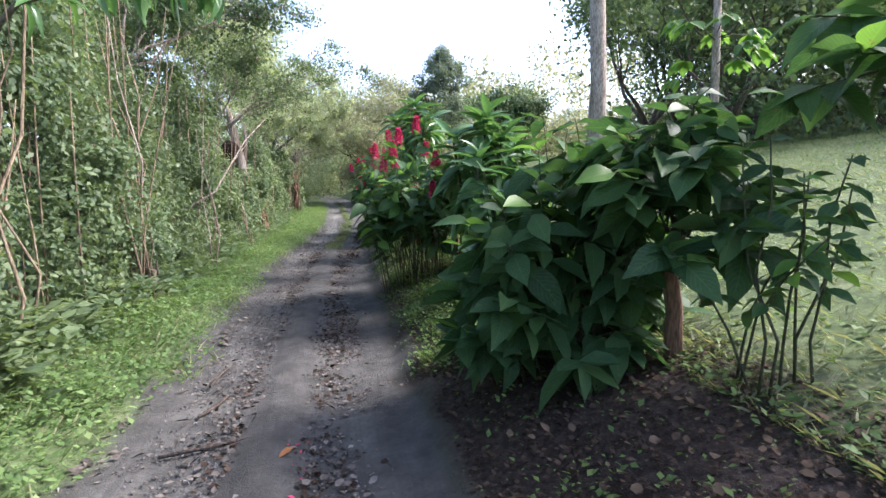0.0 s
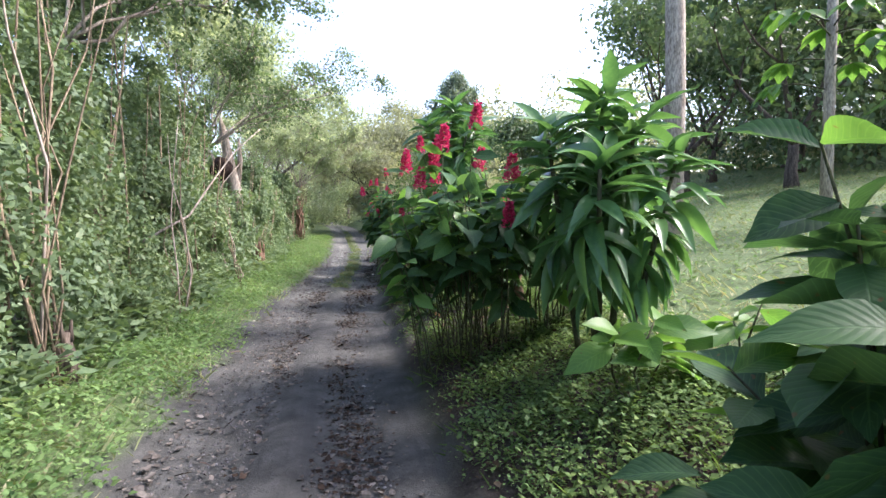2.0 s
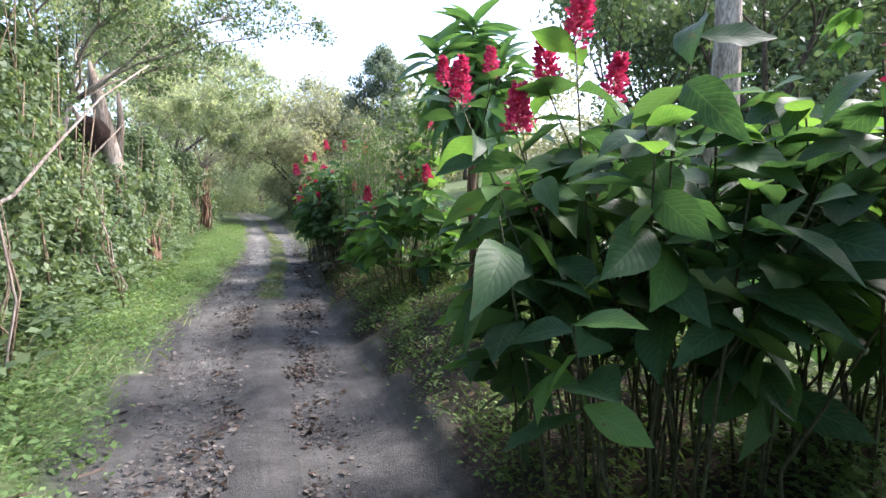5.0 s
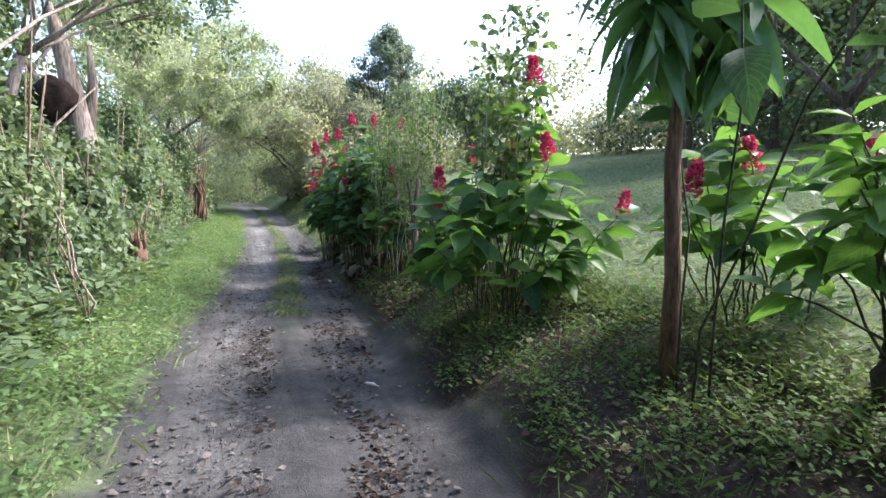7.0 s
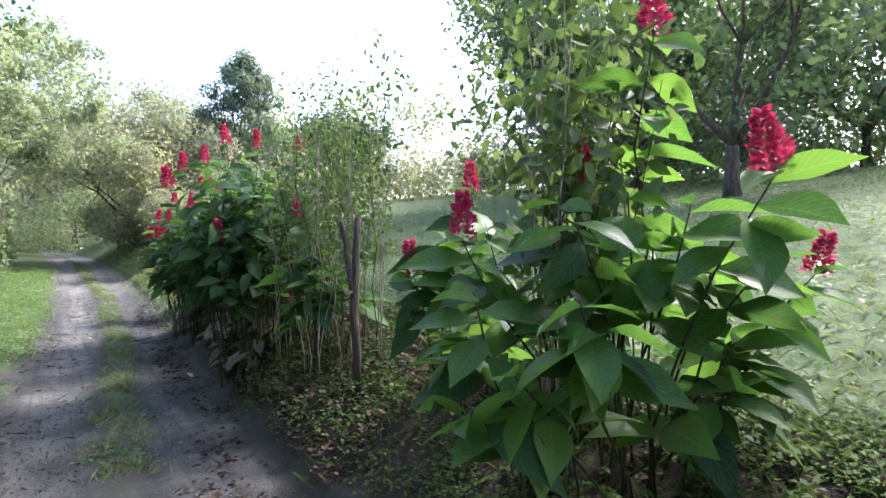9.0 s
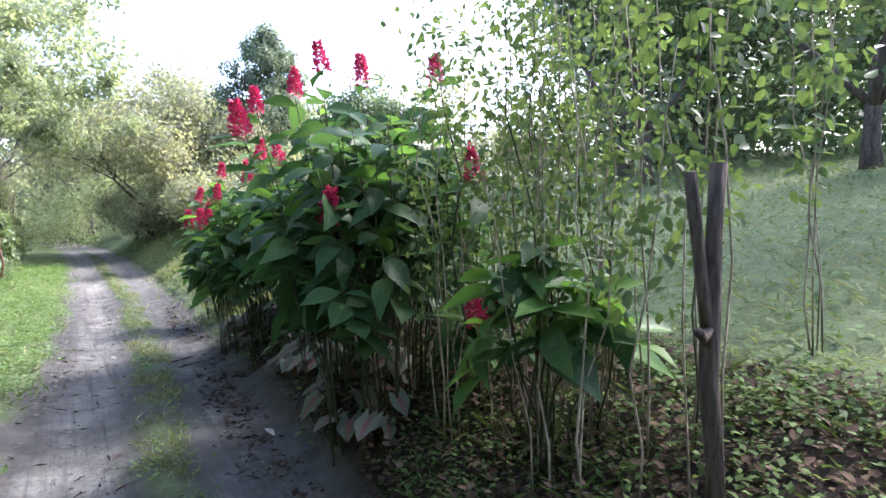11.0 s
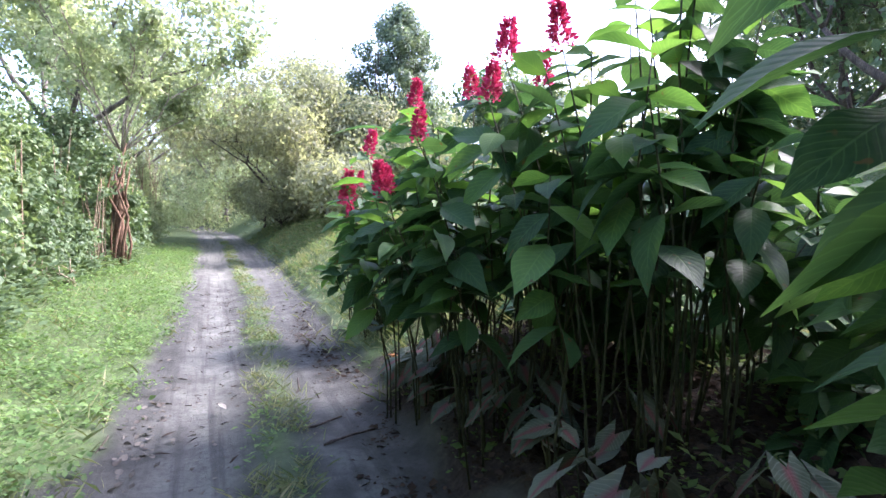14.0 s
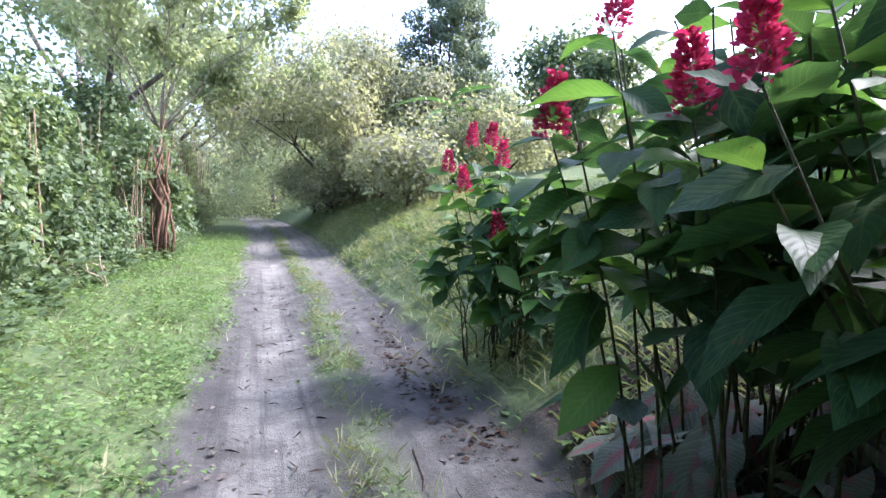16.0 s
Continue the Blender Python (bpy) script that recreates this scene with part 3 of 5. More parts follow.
# from y 38 on the same thicket takes the haze-paled leaf colour
for a, b, h, n, per in ((-3, 3, 5.2, 400, 45), (3, 7, 5.4, 600, 110), (7, 11, 5.2, 600, 100), (11, 15, 4.4, 540, 85), (15, 20, 2.9, 460, 75), (20, 25, 3.2, 420, 85), (25, 31, 3.3, 420, 80), (31, 38, 3.4, 330, 60), (38, 48, 4.4, 330, 60), (48, 62, 5.5, 300, 55)):
    thicket(a, b, h, n, per, mat=HAZED_LIGHT_LEAF if a >= 38 else None, label="dense tangled green thicket with thin dry stems", leaf=(0.04, 0.095) if b < 12 else (0.05, 0.115) if b < 18 else (0.07, 0.14) if b < 22 else (0.07, 0.14) if b < 32 else (0.1, 0.19), shape=DIAMOND)


# ---- trees ----
def grow(j, p, d, length, radius, depth, ends, r, spread=0.6, rise=0.25):
    """One limb and its forks; collects the places where leaves sit."""
    pts, rad = [p], [radius]
    steps = 4
    for i in range(steps):
        d = (d + Vector((r.uniform(-1, 1), r.uniform(-1, 1), r.uniform(-0.6, 1))) * 0.16).normalized()
        p = p + d * length / steps
        pts.append(p)
        rad.append(radius * (1 - 0.45 * (i + 1) / steps))
        if depth <= 1:
            ends.append(p)
    j.tube(pts, rad, 7 if radius > 0.05 else 5)
    if depth == 0:
        return
    for k in range(r.choice((2, 3, 3))):
        nd = (d + Vector((r.uniform(-1, 1), r.uniform(-1, 1), r.uniform(-0.5, 1) + rise)) * spread).normalized()
        grow(j, p, nd, length * r.uniform(0.6, 0.85), rad[-1] * 0.75, depth - 1, ends, r, spread, rise)


def tree(at, height, trunk, crown, leaves, leaf, mat, bark, label, seed, spread=0.6, rise=0.25, depth=3, clump=0.55, lean=(0, 0), name="tree", group="", girth=0.017, fill=0, wide=0.75, cone=0.0):
    """Tapered trunk with forked limbs and a crown of small leaves bunched round the limb ends."""
    r = random.Random(seed)
    x, y = at
    base = thing(name, (x, y, gz(x, y)), label, "tree", group)
    j, ends = Joined(), []
    d = Vector((lean[0], lean[1], 1)).normalized()
    pts = [Vector((0, 0, -0.15)), d * trunk * 0.35 + Vector((r.uniform(-.08, .08), r.uniform(-.08, .08), 0)), d * trunk * 0.7, d * trunk]
    rad = height * girth
    j.tube(pts, [rad * 1.5, rad * 1.05, rad * 0.95, rad * 0.85], 10, 0.12, seed)
    n = 4
    for k in range(n):
        a = 2 * math.pi * (k + r.random() * 0.5) / n
        nd = Vector((math.cos(a) * spread, math.sin(a) * spread, 0.75 + rise)).normalized()
        grow(j, pts[-1] + Vector((0, 0, -0.2 * r.random())), nd, crown * r.uniform(0.45, 0.62), rad * 0.6, depth - 1, ends, r, spread, rise)
    j.make("trunk", bark, base)
    e = np.array([tuple(v) for v in ends])
    if cone:
        h = rng.random(fill) ** 1.25
        a = rng.uniform(0, 2 * math.pi, fill)
        w = crown * wide * (1 - h) ** cone * np.sqrt(rng.random(fill)) * (0.8 + 0.3 * np.sin(a * 3 + h * 9))
        e = np.stack([w * np.cos(a), w * np.sin(a), trunk * 0.5 + h * (height - trunk * 0.5)], 1)
    elif fill:
        q = unit(rng.normal(0, 1, (fill, 3))) * rng.random((fill, 1)) ** 0.4
        e = np.concatenate([e, q * np.array([crown * wide, crown * wide, crown * 0.85]) + np.array([0, 0, trunk + crown * 0.7])])
    per = max(4, int(leaves * 1.4 / len(e)))
    p, al, no, s = blob_cloud(e, rng.uniform(0.7, 1.7, len(e)) * clump, per, leaf, 0.8)
    tagged(leaf_cloud("crown", p, al, no, s, mat, base, DIAMOND), kind="stuff")
    return base


# trees past y 14 get the leaf colour with haze mixed in
for k, (x, y, h, tr, cr) in enumerate(((-4.3, 5.0, 8, 3.4, 3.6), (-4.6, 10.5, 8, 3.0, 4.0), (-4.4, 15.5, 7.5, 3.0, 3.4), (-4.8, 20.5, 8, 3.4, 3.6), (-4.2, 26.5, 8, 3.2, 3.8))):
    tree((x, y), h, tr, cr, 9000, (0.075, 0.14), HEDGE_LEAF if y < 14 else HAZED_LIGHT_LEAF, BARK, "slender grey-stemmed tree with airy green foliage above the thicket", 20 + k, 0.75, 0.3, 4, 0.5, (0.08, 0.0), girth=0.011, fill=40 if y < 14 else 0)
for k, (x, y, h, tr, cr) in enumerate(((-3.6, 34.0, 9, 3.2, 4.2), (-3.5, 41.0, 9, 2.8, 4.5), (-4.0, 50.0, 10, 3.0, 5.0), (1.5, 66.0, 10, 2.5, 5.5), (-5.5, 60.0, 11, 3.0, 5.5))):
    tree((x, y), h, tr, cr, 7000, (0.13, 0.24), HAZED_LIGHT_LEAF, BARK, "leafy light green tree leaning over the track", 40 + k, 0.8, 0.2, 4, 0.8, fill=50)
def airy_tree(root, fork, tips, leaves, leaf, mat, label, seed):
    """Slender tree whose long thin limbs arch out to the given tips, with loose twigs of small leaves."""
    r = random.Random(seed)
    x, y = root
    o = Vector((x, y, gz(x, y)))
    base = thing("tree", o, label, "tree")
    top = Vector(fork) - o
    v, f = tube_arrays([(0, 0, -0.1), top * 0.35 + Vector((0.06, 0.05, 0)), top * 0.7 - Vector((0.05, 0.03, 0)), top], [0.1, 0.085, 0.075, 0.06], 9, 0.15, seed)
    mesh_object("trunk", v, f, BARK, base)
    spots = []
    for tip in tips:
        j = Joined()
        end = Vector(tip) - o
        pts, n = [], 9
        for i in range(n):
            t = i / (n - 1)
            q = top.lerp(end, t) + Vector((0, 0, 0.22 * (end - top).length * t * (1 - t)))
            pts.append(q + Vector((r.uniform(-1, 1), r.uniform(-1, 1), r.uniform(-1, 1))) * 0.1 * (0 < i))
        j.tube(pts, [0.024 - 0.02 * i / (n - 1) for i in range(n)], 6, 0.15, seed)
        span = (end - top).length
        for k in range(16):
            t = 0.28 + 0.72 * r.random()
            i = min(n - 2, int(t * (n - 1)))
            p = pts[i].lerp(pts[i + 1], t * (n - 1) - i)
            d = ((end - top).normalized() * 0.6 + Vector((r.uniform(-1, 1), r.uniform(-1, 1), r.uniform(-0.5, 0.9)))).normalized()
            ln = span * r.uniform(0.12, 0.3) * (1.25 - 0.6 * t)
            tw = [p, p + d * ln * 0.5 + Vector((0, 0, 0.03)), p + d * ln + Vector((0, 0, -0.12 * ln))]
            j.tube(tw, [0.011, 0.008, 0.003], 4)
            for m in range(5):
                spots.append(tuple(tw[1].lerp(tw[2], r.uniform(-0.4, 1.05)) + Vector((r.uniform(-1, 1), r.uniform(-1, 1), r.uniform(-1, 1))) * 0.1 * ln))
        j.make("limb", PALE_BARK, base)
    e = np.array(spots)
    p, al, no, s = blob_cloud(e, rng.uniform(0.1, 0.42, len(e)), max(4, leaves // len(e)), leaf, 0.7)
    tagged(leaf_cloud("crown", p, al, no, s, mat, base, DIAMOND), kind="stuff")
    return base


AIRY = "slender tree with thin twigs and small leaves over the track"
airy_tree((-3.6, 9.2), (-3.2, 9.6, 3.6), ((-0.9, 11.2, 5.1), (-1.9, 9.4, 4.9), (-2.3, 12.0, 5.4), (-0.5, 13.0, 5.7), (-3.4, 11.0, 6.2)), 7500, (0.05, 0.1), HEDGE_LEAF, AIRY, 731)
airy_tree((-3.5, 15.5), (-3.0, 15.8, 3.2), ((1.3, 16.6, 5.3), (0.2, 15.2, 5.0), (-0.7, 17.5, 4.5), (-1.7, 14.2, 4.9), (-2.5, 17.0, 6.3), (0.2, 18.5, 6.2), (-1.2, 13.0, 5.7), (-3.6, 13.0, 5.6)), 10000, (0.05, 0.1), HEDGE_LEAF, AIRY, 732)
airy_tree((-3.4, 23.5), (-3.0, 23.8, 3.2), ((0.5, 24.8, 6.1), (-0.8, 23.4, 5.6), (-2.8, 25.0, 7.0), (-4.6, 22.2, 6.0), (-0.2, 26.5, 6.9), (-2.4, 20.8, 5.2), (-4.6, 25.5, 7.0), (-1.7, 22.0, 4.6)), 13000, (0.06, 0.11), HAZED_LIGHT_LEAF, AIRY, 733)
airy_tree((-2.3, 32.0), (-2.0, 32.2, 3.3), ((1.1, 32.5, 6.4), (0.2, 30.2, 7.6), (-1.5, 33.0, 8.6), (-4.2, 31.0, 7.6), (-1.2, 29.2, 5.8), (-3.1, 28.6, 6.6), (0.1, 34.5, 6.1), (-5.0, 33.0, 6.8), (1.8, 33.5, 5.2)), 17000, (0.08, 0.14), HAZED_LIGHT_LEAF, AIRY, 734)
tree((3.7, 43.0), 9, 1.0, 5.0, 20000, (0.12, 0.22), HAZED_OLIVE_LEAF, DARK_BARK, "broad olive-green tree with a short dark trunk on the bank", 61, 1.1, -0.02, 4, 0.95, fill=70, wide=0.85)
tree((7.5, 47.0), 8, 1.5, 4.6, 12000, (0.13, 0.24), HAZED_OLIVE_LEAF, DARK_BARK, "broad olive-green tree behind the bank", 62, 1.1, -0.02, 4, 0.95, fill=70, wide=0.85)
tree((6.0, 56.0), 10, 2.0, 5.6, 12000, (0.16, 0.28), HAZED_OLIVE_LEAF, DARK_BARK, "olive-green tree on the far slope", 63, 0.9, 0.15, 4, 0.9, fill=70)
tree((9.2, 42.8), 10.2, 2.6, 4.2, 20000, (0.13, 0.24), HAZED_FAR_LEAF, DARK_BARK, "tall dense dark green tree with a pointed uneven top", 64, 0.3, 0.5, 3, 0.55, fill=130, wide=0.85, cone=0.42)
for k, (x, y, s) in enumerate(((15, 23, 1.0), (19.5, 27, 1.0), (24, 26, 1.1), (29, 23, 1.0), (34, 19, 1.1), (14.5, 17.0, 0.85), (28, 31, 1.1), (14.5, 40, 0.64), (34, 30, 1.2), (13, 54, 0.8), (27, 10, 1.1))):
    tree((x, y), 12 * s, 1.7 * s, 5.4 * s, 6200, (0.17, 0.33), DARK_TREE_LEAF, DARK_BARK, "tall dark green tree at the edge of the field", 80 + k, 0.8, 0.15, 4, 1.2 * s, group="trees at the field edge", fill=75)


def far_wood(name, places, size, leaf, per, mat, label):
    p, al, no, s = blob_cloud(places, np.full(len(places), size), per, leaf, 0.9)
    return tagged(leaf_cloud(name, p, al, no, s, mat, None, DIAMOND), label, "woodland", kind="stuff")


wx = rng.uniform(-45, 45, 420)
wx[:160] = rng.uniform(-14, 12, 160)
wy = rng.uniform(68, 120, 420)
wz = ground_z(wx, wy) + rng.uniform(0.3, 8, 420) + 0.16 * np.clip(wx + 8, 0, 45)
far_wood("far_wood", np.stack([wx, wy, wz], 1), 2.6, (0.4, 0.8), 110, HAZED_OLIVE_LEAF, "distant green woodland on the rising hill")
lx = rng.uniform(-14, -5, 340)
ly = rng.uniform(-4, 62, 340)
far_wood("back_wood", np.stack([lx, ly, ground_z(lx, ly) + rng.uniform(0.2, 2.8, 340)], 1), 1.2, (0.14, 0.28), 90, HEDGE_LEAF, "shaded green undergrowth behind the thicket")
for k, (x, y, sc) in enumerate(((3.1, 41.5, 0.75), (3.6, 45.5, 1.0), (4.2, 33.5, 0.8), (5.5, 36.5, 1.0), (4.6, 39.0, 1.0), (6.8, 40.5, 1.2), (2.9, 47.0, 1.1), (8.5, 36.0, 1.1))):
    tree((x, y), 4 * sc, 0.35, 2.0 * sc, 3000, (0.11, 0.2), HAZED_OLIVE_LEAF, DARK_BARK, "scrubby olive-brown bush on top of the bank", 120 + k, 1.0, 0.0, 3, 0.6, name="bush", fill=24)
kx = rng.uniform(-7.5, -3.4, 150)
ky = rng.uniform(15, 36, 150)
far_wood("back_wood", np.stack([kx, ky, ground_z(kx, ky) + rng.uniform(1.6, 4.4, 150)], 1), 0.9, (0.09, 0.17), 90, HEDGE_LEAF, "loose green treetops behind the thicket")
ux = rng.uniform(14, 60, 420)
uy = 13 + (ux + 6) / 1.5 * rng.uniform(-0.3, 0.95, 420)
far_wood("field_edge_wood", np.stack([ux + 6, uy, ground_z(ux + 6, uy) + rng.uniform(0.3, 9.0, 420)], 1), 2.0, (0.25, 0.45), 95, DARK_TREE_LEAF, "dark green woodland beyond the field")
ha = np.radians(rng.uniform(14, 62, 300))
hr = rng.uniform(34, 52, 300)
hx, hy = hr * np.sin(ha), 11 + hr * np.cos(ha)
far_wood("hill_wood", np.stack([hx, hy, ground_z(hx, hy) + rng.uniform(0.2, 3.2, 300)], 1), 1.7, (0.2, 0.38), 95, HAZED_OLIVE_LEAF, "green scrub and low trees along the top of the slope")
rx = rng.uniform(-5, 6, 110)
ry = rng.uniform(57, 66, 110)
far_wood("road_end_wood", np.stack([rx, ry, ground_z(rx, ry) + rng.uniform(0.2, 4.5, 110)], 1), 1.1, (0.14, 0.28), 90, HAZED_LIGHT_LEAF, "green bushes paled by haze closing the far end of the track")
va = np.radians(rng.uniform(-6, 30, 420))
vr = rng.uniform(68, 100, 420)
vx, vy = vr * np.sin(va), 11 + vr * np.cos(va)
vtop = 10.5 + 2.2 * np.sin(va * 23) + 1.3 * np.sin(va * 51 + 1)
far_wood("hill_wood", np.stack([vx, vy, ground_z(vx, vy) * 0.5 + vtop * rng.random(420) * (vr / 80)], 1), 2.6, (0.35, 0.65), 110, HAZED_FAR_LEAF, "hazy wooded hill far behind the field")
ea = np.radians(rng.uniform(42, 100, 330))
er = rng.uniform(33, 47, 330)
ex, ey = er * np.sin(ea), 12 + er * np.cos(ea)
far_wood("field_edge_wood", np.stack([ex, ey, ground_z(ex, ey) + rng.uniform(0.2, 5.5, 330)], 1), 1.8, (0.22, 0.4), 95, DARK_TREE_LEAF, "low dark undergrowth beyond the field trees")
tree((5.85, 11.0), 10, 7.5, 3.4, 5000, (0.1, 0.18), DARK_TREE_LEAF, PALE_BARK, "tall straight tree with a pale grey trunk", 70, 0.6, 0.4, 3, 0.7)


# ---- large-leaved shrubs ----
def blade_mesh(name, mat, length_steps, widths, droop, fold, wave=0.0, notch=0.0):
    """One large leaf of unit length along +y, folded on its midrib and drooping at the tip."""
    verts, uv, faces = [], [], []
    cols = (-1.0, -0.55, 0.0, 0.55, 1.0)
    n = len(widths)
    for i, w in enumerate(widths):
        t = i / (n - 1)
        for c in cols:
            z = -droop * t * t + fold * abs(c) * w + wave * math.sin(t * 16 + c * 2) * abs(c) * w
            y = t - notch * abs(c) * max(0, 1 - t * 5) * 0.6
            verts.append((c * w, y, z))
            uv.append((c, t))
    for i in range(n - 1):
        for k in range(4):
            a = i * 5 + k
            faces.append((a, a + 1, a + 6, a + 5))
    me = bpy.data.meshes.new(name)
    me.from_pydata(verts, [], faces)
    me.polygons.foreach_set("use_smooth", [True] * len(me.polygons))
    layer = me.uv_layers.new(name="uv")
    idx = np.empty(len(me.loops), dtype=np.int32)
    me.loops.foreach_get("vertex_index", idx)
    layer.data.foreach_set("uv", np.array(uv, dtype=np.float32)[idx].ravel())
    me.materials.append(mat)
    return me


OVAL = (0.018, 0.1, 0.19, 0.245, 0.26, 0.24, 0.18, 0.085, 0.006)
CLOAK_MESHES = [blade_mesh("leaf", CLOAK, 8, OVAL, d, f, w) for d, f, w in ((0.22, 0.35, 0.03), (0.38, 0.12, 0.05), (0.1, 0.5, 0.06), (0.55, 0.25, 0.08), (0.05, 0.15, 0.1), (0.7, 0.3, 0.05))]
YOUNG_MESHES = [blade_mesh("leaf", CLOAK_YOUNG, 8, OVAL, d, f, w) for d, f, w in ((0.18, 0.35, 0.03), (0.32, 0.25, 0.05))]
STRAP_MESHES = [blade_mesh("leaf", STRAP, 9, (0.045, 0.09, 0.125, 0.14, 0.14, 0.125, 0.095, 0.05, 0.003), d, 0.45, 0.02) for d in (0.5, 0.8, 0.3)]
CALADIUM_MESHES = [blade_mesh("leaf", CALADIUM, 8, (0.3, 0.4, 0.42, 0.38, 0.31, 0.22, 0.12, 0.008), d, 0.1, 0.09, 0.9) for d in (0.15, 0.3)]


def leaf_object(mesh, at, along, size, parent, r, tilt=0.5, name="leaf"):
    y = Vector(along).normalized()
    z = Vector((r.uniform(-tilt, tilt), r.uniform(-tilt, tilt), 1))
    z = (z - y * z.dot(y)).normalized()
    x = y.cross(z)
    m = Matrix((x, y, z)).transposed().to_4x4()
    ob = new(name, mesh)
    ob.parent = parent
    ob.matrix_basis = Matrix.Translation(at) @ m @ Matrix.Scale(size, 4)
    return ob


def leaf_matrix(at, along, size, r, tilt=0.5):
    y = Vector(along).normalized()
    z = Vector((r.uniform(-tilt, tilt), r.uniform(-tilt, tilt), 1))
    z = (z - y * z.dot(y)).normalized()
    return Matrix.Translation(at) @ Matrix((y.cross(z), y, z)).transposed().to_4x4() @ Matrix.Scale(size, 4)


def joined_leaves(specs, base, r):
    """The inner leaves of a shrub in one mesh."""
    verts, faces, uv = [], [], []
    for mesh, p, d, size in specs:
        m = leaf_matrix(p, d, size, r)
        n = len(verts)
        rows = len(mesh.vertices) // 5
        steps = sorted({0, 1, rows // 3, (rows * 2) // 3, rows - 2, rows - 1})
        for i in steps:
            for k, c in ((0, -1.0), (2, 0.0), (4, 1.0)):
                verts.append(m @ mesh.vertices[i * 5 + k].co)
                uv.append((c, i / (rows - 1)))
        for i in range(len(steps) - 1):
            for k in range(2):
                a = n + i * 3 + k
                faces.append((a, a + 1, a + 4, a + 3))
    tagged(mesh_object("inner_foliage", verts, faces, CLOAK_INNER, base, uv=uv), kind="stuff")


def spike_mesh(seed):
    """A flower head: an axis with tiers of small pointed bracts, broad below and narrow at the tip."""
    r = np.random.default_rng(seed)
    n = 380
    t = r.random(n) ** 0.85
    tier = np.round(t * 9) / 9 * 0.9 + 0.02
    rad = (0.2 * (1 - tier) ** 0.8 + 0.03) * r.uniform(0.25, 1.0, n)
    a = r.uniform(0, 2 * math.pi, n)
    c = np.stack([np.cos(a) * rad, np.sin(a) * rad, tier + r.normal(0, 0.03, n)], 1)
    out = np.stack([np.cos(a), np.sin(a), r.uniform(0.1, 1.3, n)], 1)
    nor = r.normal(0, 1, (n, 3))
    ob = leaf_cloud("flower_spike", c, out, nor, r.uniform(0.06, 0.13, n), RED_BRACT, None, LEAF, 1.25)
    me = ob.data
    bpy.data.objects.remove(ob)
    return me


SPIKES = [spike_mesh(s) for s in (1, 2, 3)]


def cane_points(a, b, r, bow=0.12, n=5):
    a, b = Vector(a), Vector(b)
    out = []
    for i in range(n):
        t = i / (n - 1)
        q = a.lerp(b, t)
        hx = (b.x - a.x) * (t ** 1.7 - t)
        hy = (b.y - a.y) * (t ** 1.7 - t)
        out.append(q + Vector((hx + r.uniform(-1, 1) * bow * 0.25 * t * (1 - t) * 4, hy + r.uniform(-1, 1) * bow * 0.25 * t * (1 - t) * 4, 0)))
    return out


